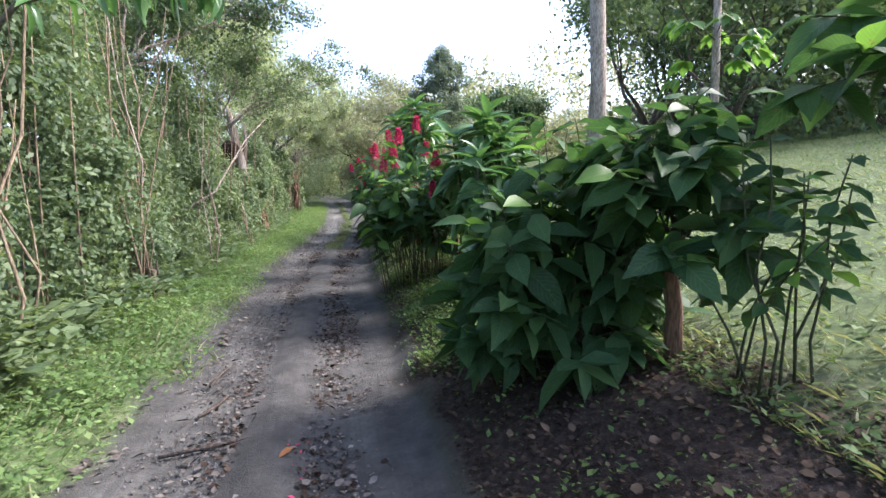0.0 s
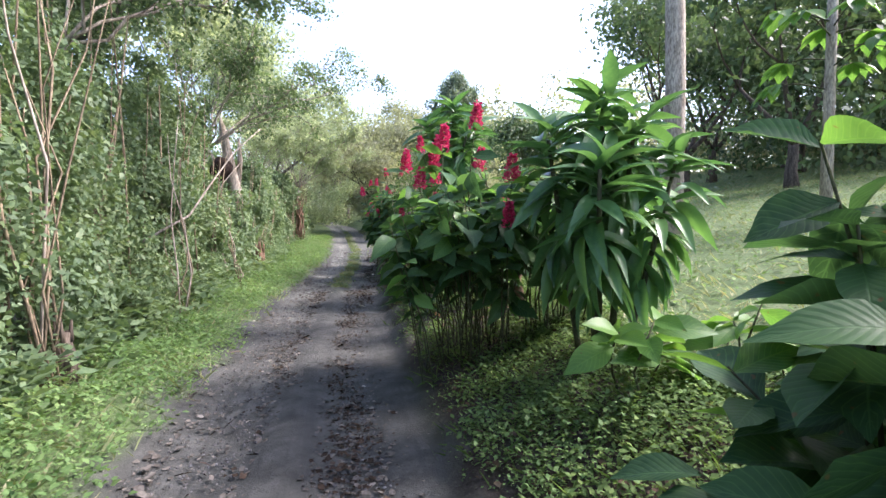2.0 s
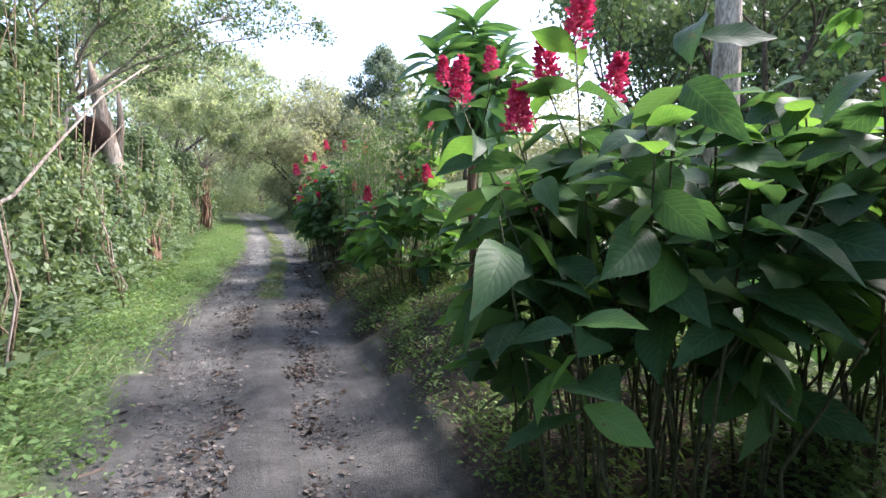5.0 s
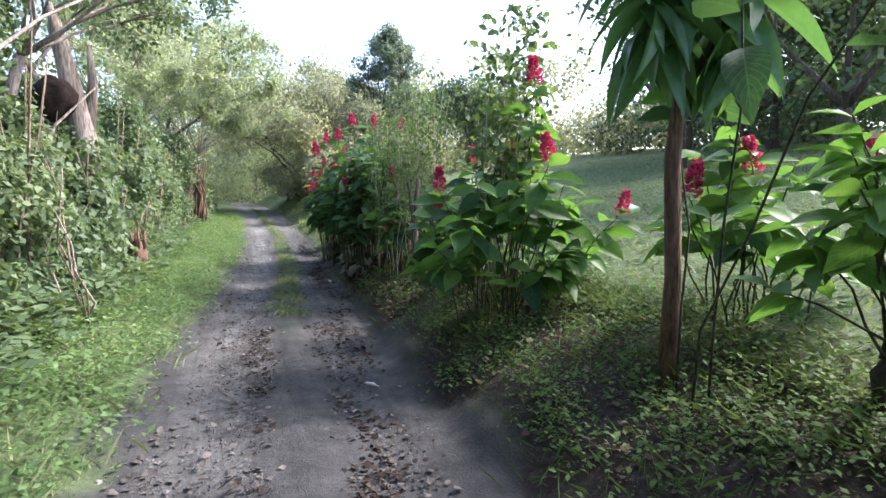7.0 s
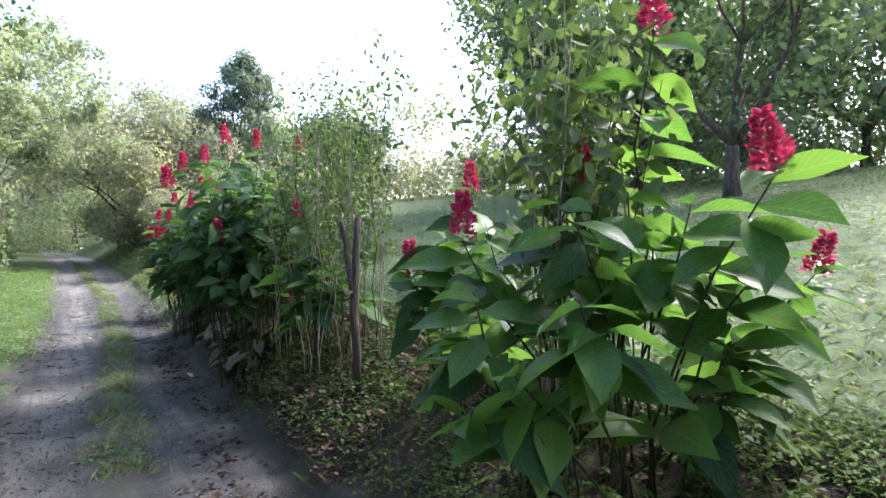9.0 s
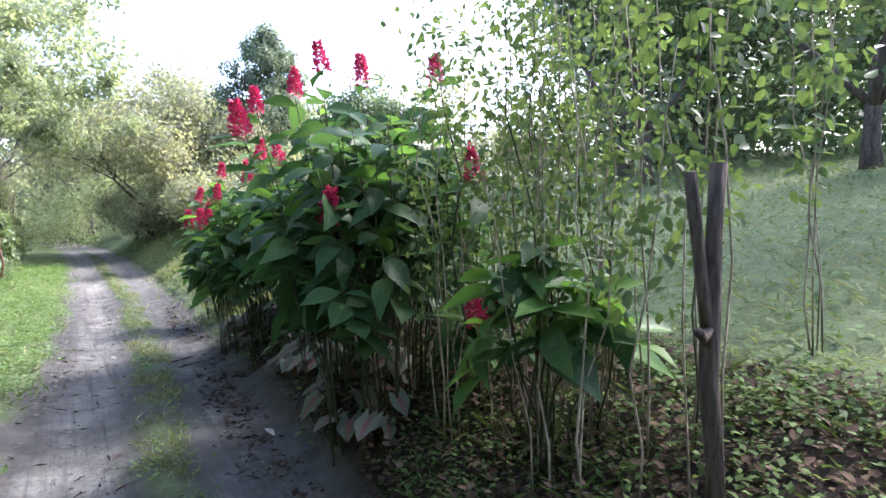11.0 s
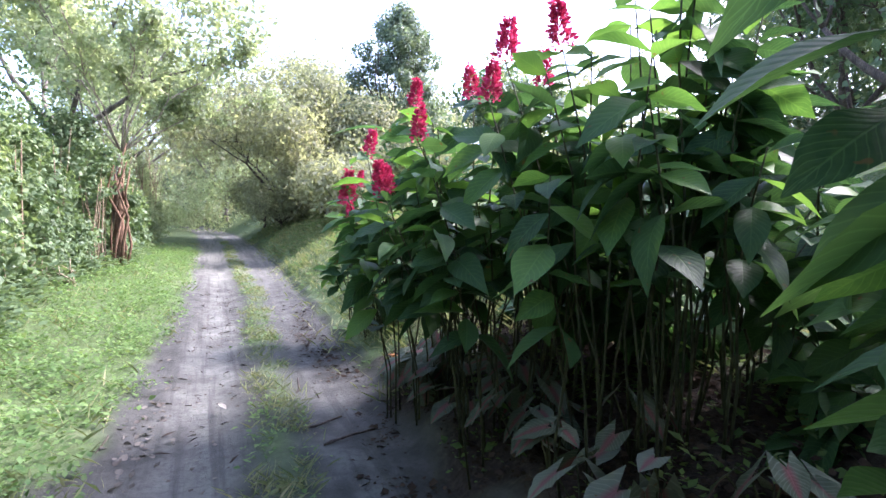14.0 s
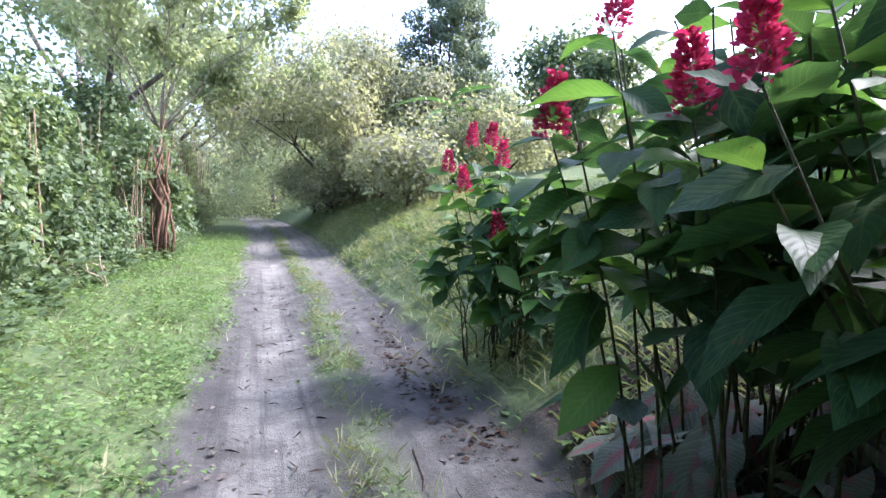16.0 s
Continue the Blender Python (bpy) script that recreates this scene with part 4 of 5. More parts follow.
def cloak_shrub(at, reach, low, top, canes, flowers, label, seed, leaf=(0.2, 0.33), young=0.15, per=(5, 8), stem=0.0065, side=None, trunk=0.0, gap=0.45, spike=0.29, mat=None, bare=0.4, skirt=0.22, girth=0.05, dome=2.2):
    """Shrub of upright canes with paired large leaves in their upper parts, and red spikes at some tips.
    flowers: places of spikes in the world."""
    r = random.Random(seed)
    x, y = at
    z0 = gz(x, y)
    base = thing("shrub", (x, y, z0), label, "shrub", "shrubs along the track")
    o = Vector((x, y, z0))
    root = Vector((0, 0, 0))
    if trunk:
        tp = [Vector((0, 0, -0.1)), Vector((0.02, 0.03, trunk * 0.4)), Vector((-0.03, 0.02, trunk * 0.75)), Vector((0.02, 0, trunk))]
        v, f = tube_arrays(tp, [girth * 1.2, girth, girth * 0.9, girth * 0.8], 9, 0.15, seed)
        mesh_object("trunk", v, f, mat or BROWN_BARK, base)
        root = tp[-1]
    specs = []
    tips = [(Vector(p) - o, True) for p in flowers]
    for k in range(canes):
        a = r.uniform(0, 2 * math.pi)
        q = math.sqrt(r.random())
        rx, ry = reach
        h = low + (top - low) * (1 - q ** dome) ** 0.5 * r.uniform(0.72, 1.0)
        if r.random() < skirt:
            h = low + (h - low) * r.uniform(0.2, 0.7)
        tips.append((Vector((math.cos(a) * q * rx, math.sin(a) * q * ry, max(low, h) - z0)), False))
    for tip, flowered in tips:
        foot = root + Vector((r.uniform(-1, 1), r.uniform(-1, 1), 0)) * (0.05 if trunk else 0.16) + Vector((tip.x, tip.y, 0)) * (0.0 if trunk else gap)
        if not trunk:
            foot.z = gz(x + foot.x, y + foot.y) - z0 - 0.03
        end = tip - Vector((0, 0, spike * 0.3)) if flowered else tip
        pts = cane_points(foot, end, r, 0.25)
        v, f = tube_arrays(pts, [stem * 1.15, stem, stem * 0.9, stem * 0.75, stem * 0.5], 6)
        mesh_object("cane", v, f, CANE, base)
        if flowered:
            sp = new("flower_spike", r.choice(SPIKES))
            sp.parent = base
            sp.matrix_basis = Matrix.Translation(end) @ pose(0, 0, 0, r.uniform(-12, 12), r.uniform(-12, 12), r.uniform(0, 360)) @ Matrix.Diagonal((*(Vector((0.98, 0.98, 0.82)) * spike * r.uniform(0.8, 1.05)), 1))
        n = r.randint(*per)
        turn = r.uniform(0, math.pi)
        out = Vector((end.x, end.y, 0))
        out = out.normalized() if out.length > 0.05 else Vector((r.uniform(-1, 1), r.uniform(-1, 1), 0)).normalized()
        for k in range(n):
            t = 1 - (k // 2) * 0.08 - r.random() * 0.03
            if t < bare:
                break
            i = min(3, int(t * 4))
            p = pts[i].lerp(pts[i + 1], t * 4 - i)
            a = turn + (k % 2) * math.pi + (k // 2) * 1.35 + r.uniform(-0.35, 0.35)
            d = Vector((math.cos(a), math.sin(a), 0)) + out * 0.6
            d = d.normalized() + Vector((0, 0, r.uniform(-0.6, 0.3) if k > 1 else r.uniform(-0.2, 0.6)))
            size = r.uniform(*leaf) * (0.75 if k < 2 else 1.0)
            pool = YOUNG_MESHES if r.random() < young + (0.2 if k < 2 else 0) else CLOAK_MESHES
            specs.append((r.choice(pool), p, d, size))
    specs.sort(key=lambda q: q[1].x - 0.35 * q[1].z)
    for q in specs[:260]:
        leaf_object(q[0], q[1], q[2], q[3], base, r, 0.9)
    if len(specs) > 260:
        joined_leaves(specs[260:], base, r)
    return base


def strap_plant(at, stems, label, seed, length=(0.26, 0.42), drop=0.0, trunk=0.0):
    """Stems that end in rosettes of long strap leaves, drooping below; with a trunk they fork from its top."""
    r = random.Random(seed)
    x, y = at
    z0 = gz(x, y)
    base = thing("strap_leaved_plant", (x, y, z0), label, "plant")
    if trunk:
        v, f = tube_arrays([(0, 0, -0.05), (0.03, 0.02, trunk * 0.4), (0.0, 0.03, trunk * 0.8), (0, 0, trunk + 0.1)], [0.055, 0.045, 0.042, 0.03], 9, 0.15, seed)
        mesh_object("trunk", v, f, BROWN_BARK, base)
    for dx, dy, h, n in stems:
        foot = Vector((0, 0, trunk)) if trunk else Vector((dx * 0.3, dy * 0.3, -0.05))
        tip = Vector((dx, dy, h))
        pts = [foot, foot.lerp(tip, 0.4), foot.lerp(tip, 0.75), tip]
        v, f = tube_arrays(pts, [0.024, 0.02, 0.017, 0.012], 8, 0.2, seed)
        mesh_object("stem", v, f, CANE, base)
        for k in range(n):
            t = k / n
            a = k * 2.4 + r.uniform(-0.9, 0.9)
            p = tip + Vector((-dx, -dy, 0)) * t * 0.4 + Vector((r.uniform(-0.07, 0.07), r.uniform(-0.07, 0.07), 0)) + Vector((0, 0, 0.08 - t * (drop or h * 0.85)))
            d = Vector((math.cos(a), math.sin(a), 1.2 - 2.3 * t ** 0.7 + r.uniform(-0.4, 0.4)))
            leaf_object(r.choice(STRAP_MESHES), p, d, r.uniform(*length), base, r, 0.6)
    return base


DARK_SHRUB = "large-leaved dark green shrub with a short brown trunk"
FLOWERING = "large-leaved green shrub bearing upright crimson flower spikes"
cloak_shrub((1.52, 3.27), (0.85, 0.68), 0.5, 2.08, 78, [], "large-leaved dark green shrub with leaves down to the ground", 301, (0.19, 0.33), 0.03, (10, 14), bare=0.15, skirt=0.4, gap=0.3)
cloak_shrub((1.93, 2.65), (0.62, 0.55), 1.1, 2.05, 30, [], DARK_SHRUB, 333, (0.19, 0.33), 0.04, (8, 11), trunk=0.75, bare=0.5, skirt=0.1)
cloak_shrub((2.05, 2.1), (0.5, 0.45), 0.8, 1.95, 9, [], "slim young shrub with thin stems and small rounded leaves", 302, (0.1, 0.17), 0.1, (9, 14), 0.007, bare=0.4, gap=0.1)
cloak_shrub((3.0, 1.95), (0.85, 0.8), 1.85, 2.75, 30, [], "tall dark shrub with overhanging large leaves", 342, (0.22, 0.36), 0.04, (9, 13), trunk=1.5, girth=0.045, bare=0.5)
cloak_shrub((1.62, 5.12), (0.14, 0.12), 0.75, 1.02, 3, [], "young bright green sapling with long leaves", 303, (0.24, 0.36), 0.9, (6, 8), 0.008)
cloak_shrub((2.2, 4.9), (0.3, 0.3), 0.7, 1.15, 4, [], "young bright green sapling with long leaves", 304, (0.2, 0.3), 0.9, (5, 8), 0.008)
cloak_shrub((2.6, 10.2), (0.7, 0.5), 1.1, 2.0, 16, [(2.45, 10.1, 1.75), (2.2, 10.35, 1.6)], "light green flowering shrub in the open grass", 339, (0.22, 0.34), 0.9, (6, 9), bare=0.5)
strap_plant((1.75, 5.85), ((0.0, 0.0, 1.8, 90), (0.4, 0.3, 1.6, 70), (-0.33, 0.15, 1.6, 62), (0.36, -0.3, 1.4, 60), (-0.2, -0.35, 1.35, 60), (0.12, 0.4, 1.75, 60), (0.15, -0.15, 1.65, 60)), "glossy strap-leaved plant with several leafy stems", 310, (0.25, 0.4), 0.85)
cloak_shrub((1.2, 7.05), (0.9, 0.75), 0.75, 2.0, 40, [(1.10, 6.80, 2.36), (0.94, 7.35, 2.25), (0.67, 7.94, 2.09), (0.74, 7.49, 1.89), (1.26, 6.31, 1.88), (1.20, 6.20, 1.55), (0.88, 7.47, 2.09)], FLOWERING, 320, (0.2, 0.32), 0.2, (8, 11), bare=0.5, dome=4)
cloak_shrub((1.75, 6.8), (0.5, 0.45), 0.9, 2.1, 24, [], "large-leaved green shrub without flowers beside a strap-leaved plant", 340, (0.2, 0.32), 0.15, (8, 11), bare=0.45, dome=4)
cloak_shrub((1.3, 7.75), (0.6, 0.4), 0.95, 1.95, 13, [(0.95, 7.8, 1.95)], FLOWERING, 329, (0.2, 0.32), 0.12, (7, 10), bare=0.45)
cloak_shrub((1.85, 7.75), (0.5, 0.4), 0.95, 2.2, 8, [(1.28, 8.12, 1.5), (1.32, 7.81, 1.05), (1.37, 7.66, 2.1)], "tall flowering shrub with sparse large dark leaves", 321, (0.24, 0.36), 0.05, (5, 8), trunk=0.5, bare=0.5)
cloak_shrub((1.62, 9.7), (0.3, 0.3), 2.15, 2.4, 1, [(1.0, 9.05, 2.45), (1.11, 8.5, 2.4)], "few arching flowering canes beside a trunk", 337, (0.22, 0.32), 0.2, (5, 7), bare=0.75, skirt=0.0, gap=0.0)
strap_plant((1.6, 9.87), ((0.0, 0.0, 2.6, 60), (0.36, 0.2, 2.35, 46), (-0.36, -0.1, 2.3, 46), (0.1, -0.38, 2.2, 42)), "tall plant with a bare brown trunk and drooping strap leaves", 322, (0.3, 0.44), 0.6, 1.55)
cloak_shrub((2.0, 9.05), (0.6, 0.5), 1.0, 1.9, 13, [(2.4, 9.4, 1.7), (2.3, 8.9, 1.6)], "light green flowering shrub with forked brown stems", 323, (0.2, 0.3), 0.8, (5, 8), trunk=0.25, girth=0.035, bare=0.55, mat=DARK_BARK)
cloak_shrub((1.65, 11.75), (0.85, 0.65), 0.75, 1.85, 26, [(1.79, 11.63, 2.53), (1.6, 11.08, 1.85), (2.4, 11.23, 1.46), (1.15, 12.2, 1.65), (1.75, 12.0, 1.9)], "flowering shrub with slender clustered canes", 324, (0.22, 0.36), 0.8, (7, 10))
cloak_shrub((1.85, 12.85), (0.45, 0.4), 0.75, 1.75, 11, [(1.5, 13.12, 1.42), (1.8, 12.9, 1.95)], FLOWERING, 325, (0.22, 0.34), 0.6, (7, 10))
cloak_shrub((1.45, 16.1), (0.75, 0.65), 0.85, 2.55, 40, [(0.67, 16.45, 2.24), (1.0, 16.41, 2.53), (0.98, 15.91, 1.68), (2.0, 16.2, 2.7)], FLOWERING, 326, (0.2, 0.32), 0.08, (9, 13), dome=3.5)
cloak_shrub((1.6, 16.8), (0.65, 0.42), 1.2, 2.45, 30, [(1.3, 16.64, 2.79), (0.9, 16.9, 2.5), (1.7, 16.8, 2.8)], FLOWERING, 330, (0.2, 0.32), 0.06, (8, 11), bare=0.55, skirt=0.1, dome=3.5)
cloak_shrub((1.65, 14.85), (0.45, 0.45), 0.8, 1.55, 13, [(1.6, 15.3, 1.9), (1.45, 15.0, 1.15), (1.5, 15.2, 1.1)], "low flowering shrub among pale canes", 331, (0.22, 0.34), 0.5, (4, 7), bare=0.6)
cloak_shrub((1.85, 19.15), (1.0, 0.6), 1.4, 2.25, 32, [(1.08, 19.09, 2.01), (1.44, 19.14, 2.29), (1.01, 19.47, 1.74), (1.75, 18.9, 2.35)], FLOWERING, 327, (0.2, 0.32), 0.12, (10, 14), bare=0.5, skirt=0.18, dome=5)
cloak_shrub((2.5, 18.3), (0.75, 0.7), 1.1, 2.3, 24, [], "dense dark large-leaved shrub behind flowering ones", 334, (0.2, 0.32), 0.05, (10, 14), bare=0.2)
cloak_shrub((1.85, 18.2), (0.55, 0.5), 1.5, 2.75, 22, [(1.58, 18.5, 2.4), (1.3, 18.7, 2.16), (1.5, 18.9, 2.45)], FLOWERING, 341, (0.2, 0.32), 0.2, (10, 13), bare=0.52, skirt=0.15, dome=4)
cloak_shrub((2.75, 19.6), (0.75, 0.8), 0.9, 2.2, 34, [], "dense dark large-leaved shrub behind flowering ones", 335, (0.2, 0.32), 0.05, (10, 14), bare=0.2)
cloak_shrub((2.4, 17.0), (0.65, 0.6), 1.2, 2.4, 13, [], "dense dark large-leaved shrub behind flowering ones", 336, (0.2, 0.32), 0.05, (10, 14), bare=0.2)
cloak_shrub((1.8, 20.1), (0.9, 0.75), 1.3, 2.1, 36, [(1.07, 20.05, 2.05), (1.15, 19.8, 1.75), (1.25, 19.6, 2.3), (1.0, 20.3, 1.75)], FLOWERING, 332, (0.2, 0.32), 0.15, (10, 14), bare=0.5, skirt=0.18, dome=5)
cloak_shrub((2.0, 22.6), (0.7, 0.75), 0.6, 1.75, 34, [(1.57, 22.9, 1.81), (1.76, 22.85, 2.05), (1.88, 22.5, 1.85), (1.6, 22.6, 1.65), (2.0, 23.0, 2.05), (1.75, 22.3, 1.25)], FLOWERING, 328, (0.18, 0.28), 0.35, (9, 13), bare=0.2)

# extra low shrubs, added to keep field-side light off the ground in front
for k, (x, y) in enumerate(((2.75, 17.7), (2.9, 18.7), (3.0, 20.2))):
    cloak_shrub((x, y), (0.6, 0.6), 0.3, 1.2, 20, [], "added low dense dark large-leaved shrub blocking light under taller ones", 350 + k, (0.2, 0.3), 0.05, (9, 12), bare=0.1, skirt=0.4)


# ---- thin cane thicket beside the bank ----
def cane_clump(at, reach, canes, height, label, seed, leaves=1500, leaf=(0.04, 0.075)):
    r = random.Random(seed)
    x, y = at
    base = thing("cane_clump", (x, y, gz(x, y)), label, "shrub")
    z0 = gz(x, y)
    nodes = []
    for k in range(canes):
        fx, fy = r.uniform(-1, 1) * reach[0], r.uniform(-1, 1) * reach[1]
        h = height * r.uniform(0.6, 1.05)
        foot = Vector((fx, fy, gz(x + fx, y + fy) - z0 - 0.03))
        tip = foot + Vector((r.uniform(-0.25, 0.25), r.uniform(-0.25, 0.25), h))
        pts = cane_points(foot, tip, r, 0.2, 7)
        s = r.uniform(0.0035, 0.0065)
        v, f = tube_arrays(pts, [s * 1.2, s * 1.1, s, s, s * 0.8, s * 0.6, s * 0.4], 5)
        mesh_object("cane", v, f, PALE_CANE if r.random() < 0.85 else CANE, base)
        nodes.extend(tuple(p) for p in pts[3:])
    n = np.array(nodes)
    p, al, no, s = blob_cloud(n, np.full(len(n), 0.17), max(3, leaves // len(n)), leaf)
    leaf_cloud("foliage", p, al, no, s, CLUMP_LEAF, base)
    return base


CLUMP_LEAF = leaf_material("clump_leaf", [(0.0, (0.035, 0.066, 0.028)), (0.5, (0.075, 0.125, 0.046)), (1.0, (0.15, 0.21, 0.08))], 0.5, 0.4, patch=1.5)
cane_clump((1.7, 15.0), (0.32, 0.55), 50, 2.5, "thicket of thin pale upright canes with small leaves", 401, 4600, (0.028, 0.06))
cane_clump((1.72, 12.1), (0.3, 0.3), 26, 2.55, "cluster of thin pale canes with leafy tops", 402, 1300, (0.06, 0.12))
cane_clump((1.6, 14.1), (0.25, 0.3), 7, 2.6, "a few thin leafy canes beside a dead post", 403, 600)
cane_clump((2.95, 14.15), (0.05, 0.05), 4, 3.2, "thin leafy sapling stems standing close together in the grass", 404, 320, (0.06, 0.1))


# ---- dead wood ----
def dead_post():
    x, y = 1.5, 13.94
    base = thing("dead_trunk", (x, y, gz(x, y)), "dark forked dead trunk standing on the bank", "tree trunk")
    for name, args in (
        ("trunk", ([(0, 0, -0.1), (0.012, 0, 0.3), (-0.008, 0.01, 0.6), (0.012, 0.005, 0.85), (0.02, 0, 1.1), (0.035, -0.01, 1.34)], [0.036, 0.03, 0.031, 0.033, 0.026, 0.025], 10, 0.3, 3)),
        ("fork", ([(-0.012, 0.005, 0.72), (-0.04, 0.012, 0.95), (-0.06, 0.02, 1.15), (-0.09, 0.02, 1.31)], [0.021, 0.021, 0.02, 0.021], 8, 0.35, 4)),
        ("branch_stub", ([(-0.02, 0, 0.78), (-0.075, -0.01, 0.76), (-0.11, -0.015, 0.79)], [0.016, 0.015, 0.016], 7, 0.3, 5)),
    ):
        v, f = tube_arrays(*args)
        mesh_object(name, v, f, DARK_BARK, base)


dead_post()


def broken_trunk():
    x, y = -2.54, 16.4
    base = thing("broken_trunk", (x, y, gz(x, y)), "splintered dead trunk with a dark nest in the thicket", "tree trunk")
    j = Joined()
    j.tube([(0.1, 0, -0.1), (0.08, 0, 1.0), (0.05, 0, 2.1), (-0.1, 0, 2.9), (-0.22, 0.02, 3.6), (-0.28, 0.02, 3.95)], [0.2, 0.17, 0.16, 0.13, 0.09, 0.02], 10, 0.35, 8)
    j.tube([(0.08, 0, 2.2), (0.16, 0.05, 2.9), (0.14, 0.05, 3.45)], [0.09, 0.06, 0.03], 8, 0.4, 9)
    j.tube([(-0.05, 0, 2.5), (-0.4, -0.05, 2.85), (-0.65, -0.1, 3.3)], [0.08, 0.05, 0.02], 7, 0.4, 10)
    j.make("trunk", DEAD_WOOD, base)
    bm = bmesh.new()
    bmesh.ops.create_icosphere(bm, subdivisions=3, radius=1.0)
    for v in bm.verts:
        n = noise.noise(v.co * 2.2) * 0.25 + noise.noise(v.co * 6) * 0.1
        v.co = Vector((v.co.x * 0.26 - 0.24, v.co.y * 0.22 - 0.18, v.co.z * 0.3 + 2.65)) + v.normal * n * 0.22
    part("nest", bm, NEST, base, "dark earthen insect nest")


broken_trunk()


def stump(at, h, rad, mat, label, seed, name="stump"):
    x, y = at
    base = thing(name, (x, y, gz(x, y)), label, "stump")
    j = Joined()
    r = random.Random(seed)
    j.tube([(0, 0, -0.08), (0.02, 0, h * 0.4), (-0.02, 0, h * 0.75), (0, 0.01, h)], [rad * 1.3, rad, rad * 0.9, rad * 0.7], 11, 0.35, seed)
    for k in range(5):
        a = r.uniform(0, 6.28)
        v, f = tube_arrays([(math.cos(a) * rad * 0.6, math.sin(a) * rad * 0.6, h * 0.8), (math.cos(a) * rad * 0.8, math.sin(a) * rad * 0.8, h * r.uniform(1.05, 1.4))], [rad * 0.3, rad * 0.06], 5, 0.3, k)
        mesh_object("splinter", v, f, mat, base)
    j.make("trunk", mat, base)


stump((-2.17, 18.0), 0.62, 0.16, BROWN_BARK, "short reddish-brown stump at the edge of the thicket", 5)
stump((-2.35, 7.5), 0.45, 0.09, DARK_BARK, "dark rotten stump with splintered bark", 6)
stump((-1.95, 31.4), 2.1, 0.11, BROWN_BARK, "reddish-brown bare trunk standing in the thicket", 7, "bare_trunk")


# ---- broad-leaved plants under the shrubs ----
def caladium(at, n, label, seed, size=(0.11, 0.21)):
    r = random.Random(seed)
    x, y = at
    base = thing("caladium", (x, y, gz(x, y)), label, "plant", "caladiums under the shrubs")
    for k in range(n):
        a = r.uniform(0, 6.28)
        h = r.uniform(0.12, 0.32)
        q = r.uniform(0.03, 0.2)
        tip = Vector((math.cos(a) * q, math.sin(a) * q, h))
        v, f = tube_arrays([(0, 0, -0.02), tip * 0.5 + Vector((0, 0, 0.03)), tip], [0.006, 0.005, 0.004], 5)
        mesh_object("stalk", v, f, CANE, base)
        d = Vector((math.cos(a) - 0.5, math.sin(a) - 0.4, r.uniform(-1.1, 0.1)))
        leaf_object(r.choice(CALADIUM_MESHES), tip, d, r.uniform(*size), base, r, 0.3)
    return base


for k in range(26):
    yy = 15.9 + k * 0.185 + rnd.uniform(-0.08, 0.08)
    caladium((float(lerp_table(RIGHT_EDGE, yy)) + rnd.uniform(0.14, 0.6), yy), rnd.randint(5, 7), "grey-green caladium with mottled arrow-shaped leaves", 500 + k)

for k, (x, y) in enumerate(((1.58, 20.35), (1.6, 20.62), (1.75, 19.9), (1.68, 20.15), (1.85, 20.6), (1.95, 20.2))):
    caladium((x, y), 6, "large grey-green caladium with drooping mottled leaves", 560 + k, (0.15, 0.25))


# ---- pebbles and clods on the track ----
def pebbles(name, n, y0, y1, size, mat, label):
    y = y0 + (y1 - y0) * rng.random(n) ** 1.2
    x = road_x(y, np.clip(rng.normal(0.5, 0.3, n), 0.02, 0.98))
    z = ground_z(x, y) - 0.016
    octa = np.array([(1, 0, 0), (0, 1, 0), (-1, 0, 0), (0, -1, 0), (0, 0, 0.8), (0, 0, -0.8)])
    tri = np.array([(0, 1, 4), (1, 2, 4), (2, 3, 4), (3, 0, 4), (1, 0, 5), (2, 1, 5), (3, 2, 5), (0, 3, 5)])
    s = rng.uniform(size[0], size[1], (n, 1, 1)) * rng.uniform(0.6, 1.3, (n, 1, 3))
    a = rng.uniform(0, 6.28, n)
    o = np.repeat(octa[None], n, 0) * s
    v = np.stack([o[:, :, 0] * np.cos(a)[:, None] - o[:, :, 1] * np.sin(a)[:, None], o[:, :, 0] * np.sin(a)[:, None] + o[:, :, 1] * np.cos(a)[:, None], o[:, :, 2]], -1)
    v = v + np.stack([x, y, z], 1)[:, None, :]
    f = (np.arange(n)[:, None, None] * 6 + tri[None]).reshape(-1, 3)
    return tagged(mesh_object(name, v.reshape(-1, 3), f.tolist(), mat, None, False), label, "gravel", kind="stuff")


GRIT = leaf_material("grit_stone", [(0.0, (0.03, 0.028, 0.028)), (0.6, (0.09, 0.085, 0.083)), (1.0, (0.22, 0.21, 0.2))], 0.9, 0.0, patch=3.0)
pebbles("gravel", 9000, 0.5, 17, (0.004, 0.014), GRIT, "dark gravel and clods lying on the dirt track")


# ---- dry canes and twigs ----
def dry_cane_bunch(at, n, h, spread, label, seed, rad=(0.008, 0.018), mat=None):
    r = random.Random(seed)
    x, y = at
    base = thing("dry_cane_bunch", (x, y, gz(x, y)), label, "dry canes")
    for k in range(n):
        fx, fy = r.uniform(-0.15, 0.15), r.uniform(-0.2, 0.2)
        q = r.uniform(*rad)
        tip = Vector((fx + r.uniform(-0.5, 0.7) * spread, fy + r.uniform(-0.8, 0.8) * spread, h * r.uniform(0.45, 1.0)))
        pts = cane_points((fx, fy, -0.05), tip, r, 0.9)
        v, f = tube_arrays(pts, [q, q * 0.9, q * 0.8, q * 0.6, q * 0.3], 6)
        mesh_object("cane", v, f, mat or (DRY_CANE if r.random() < 0.7 else DEAD_WOOD), base)
    return base


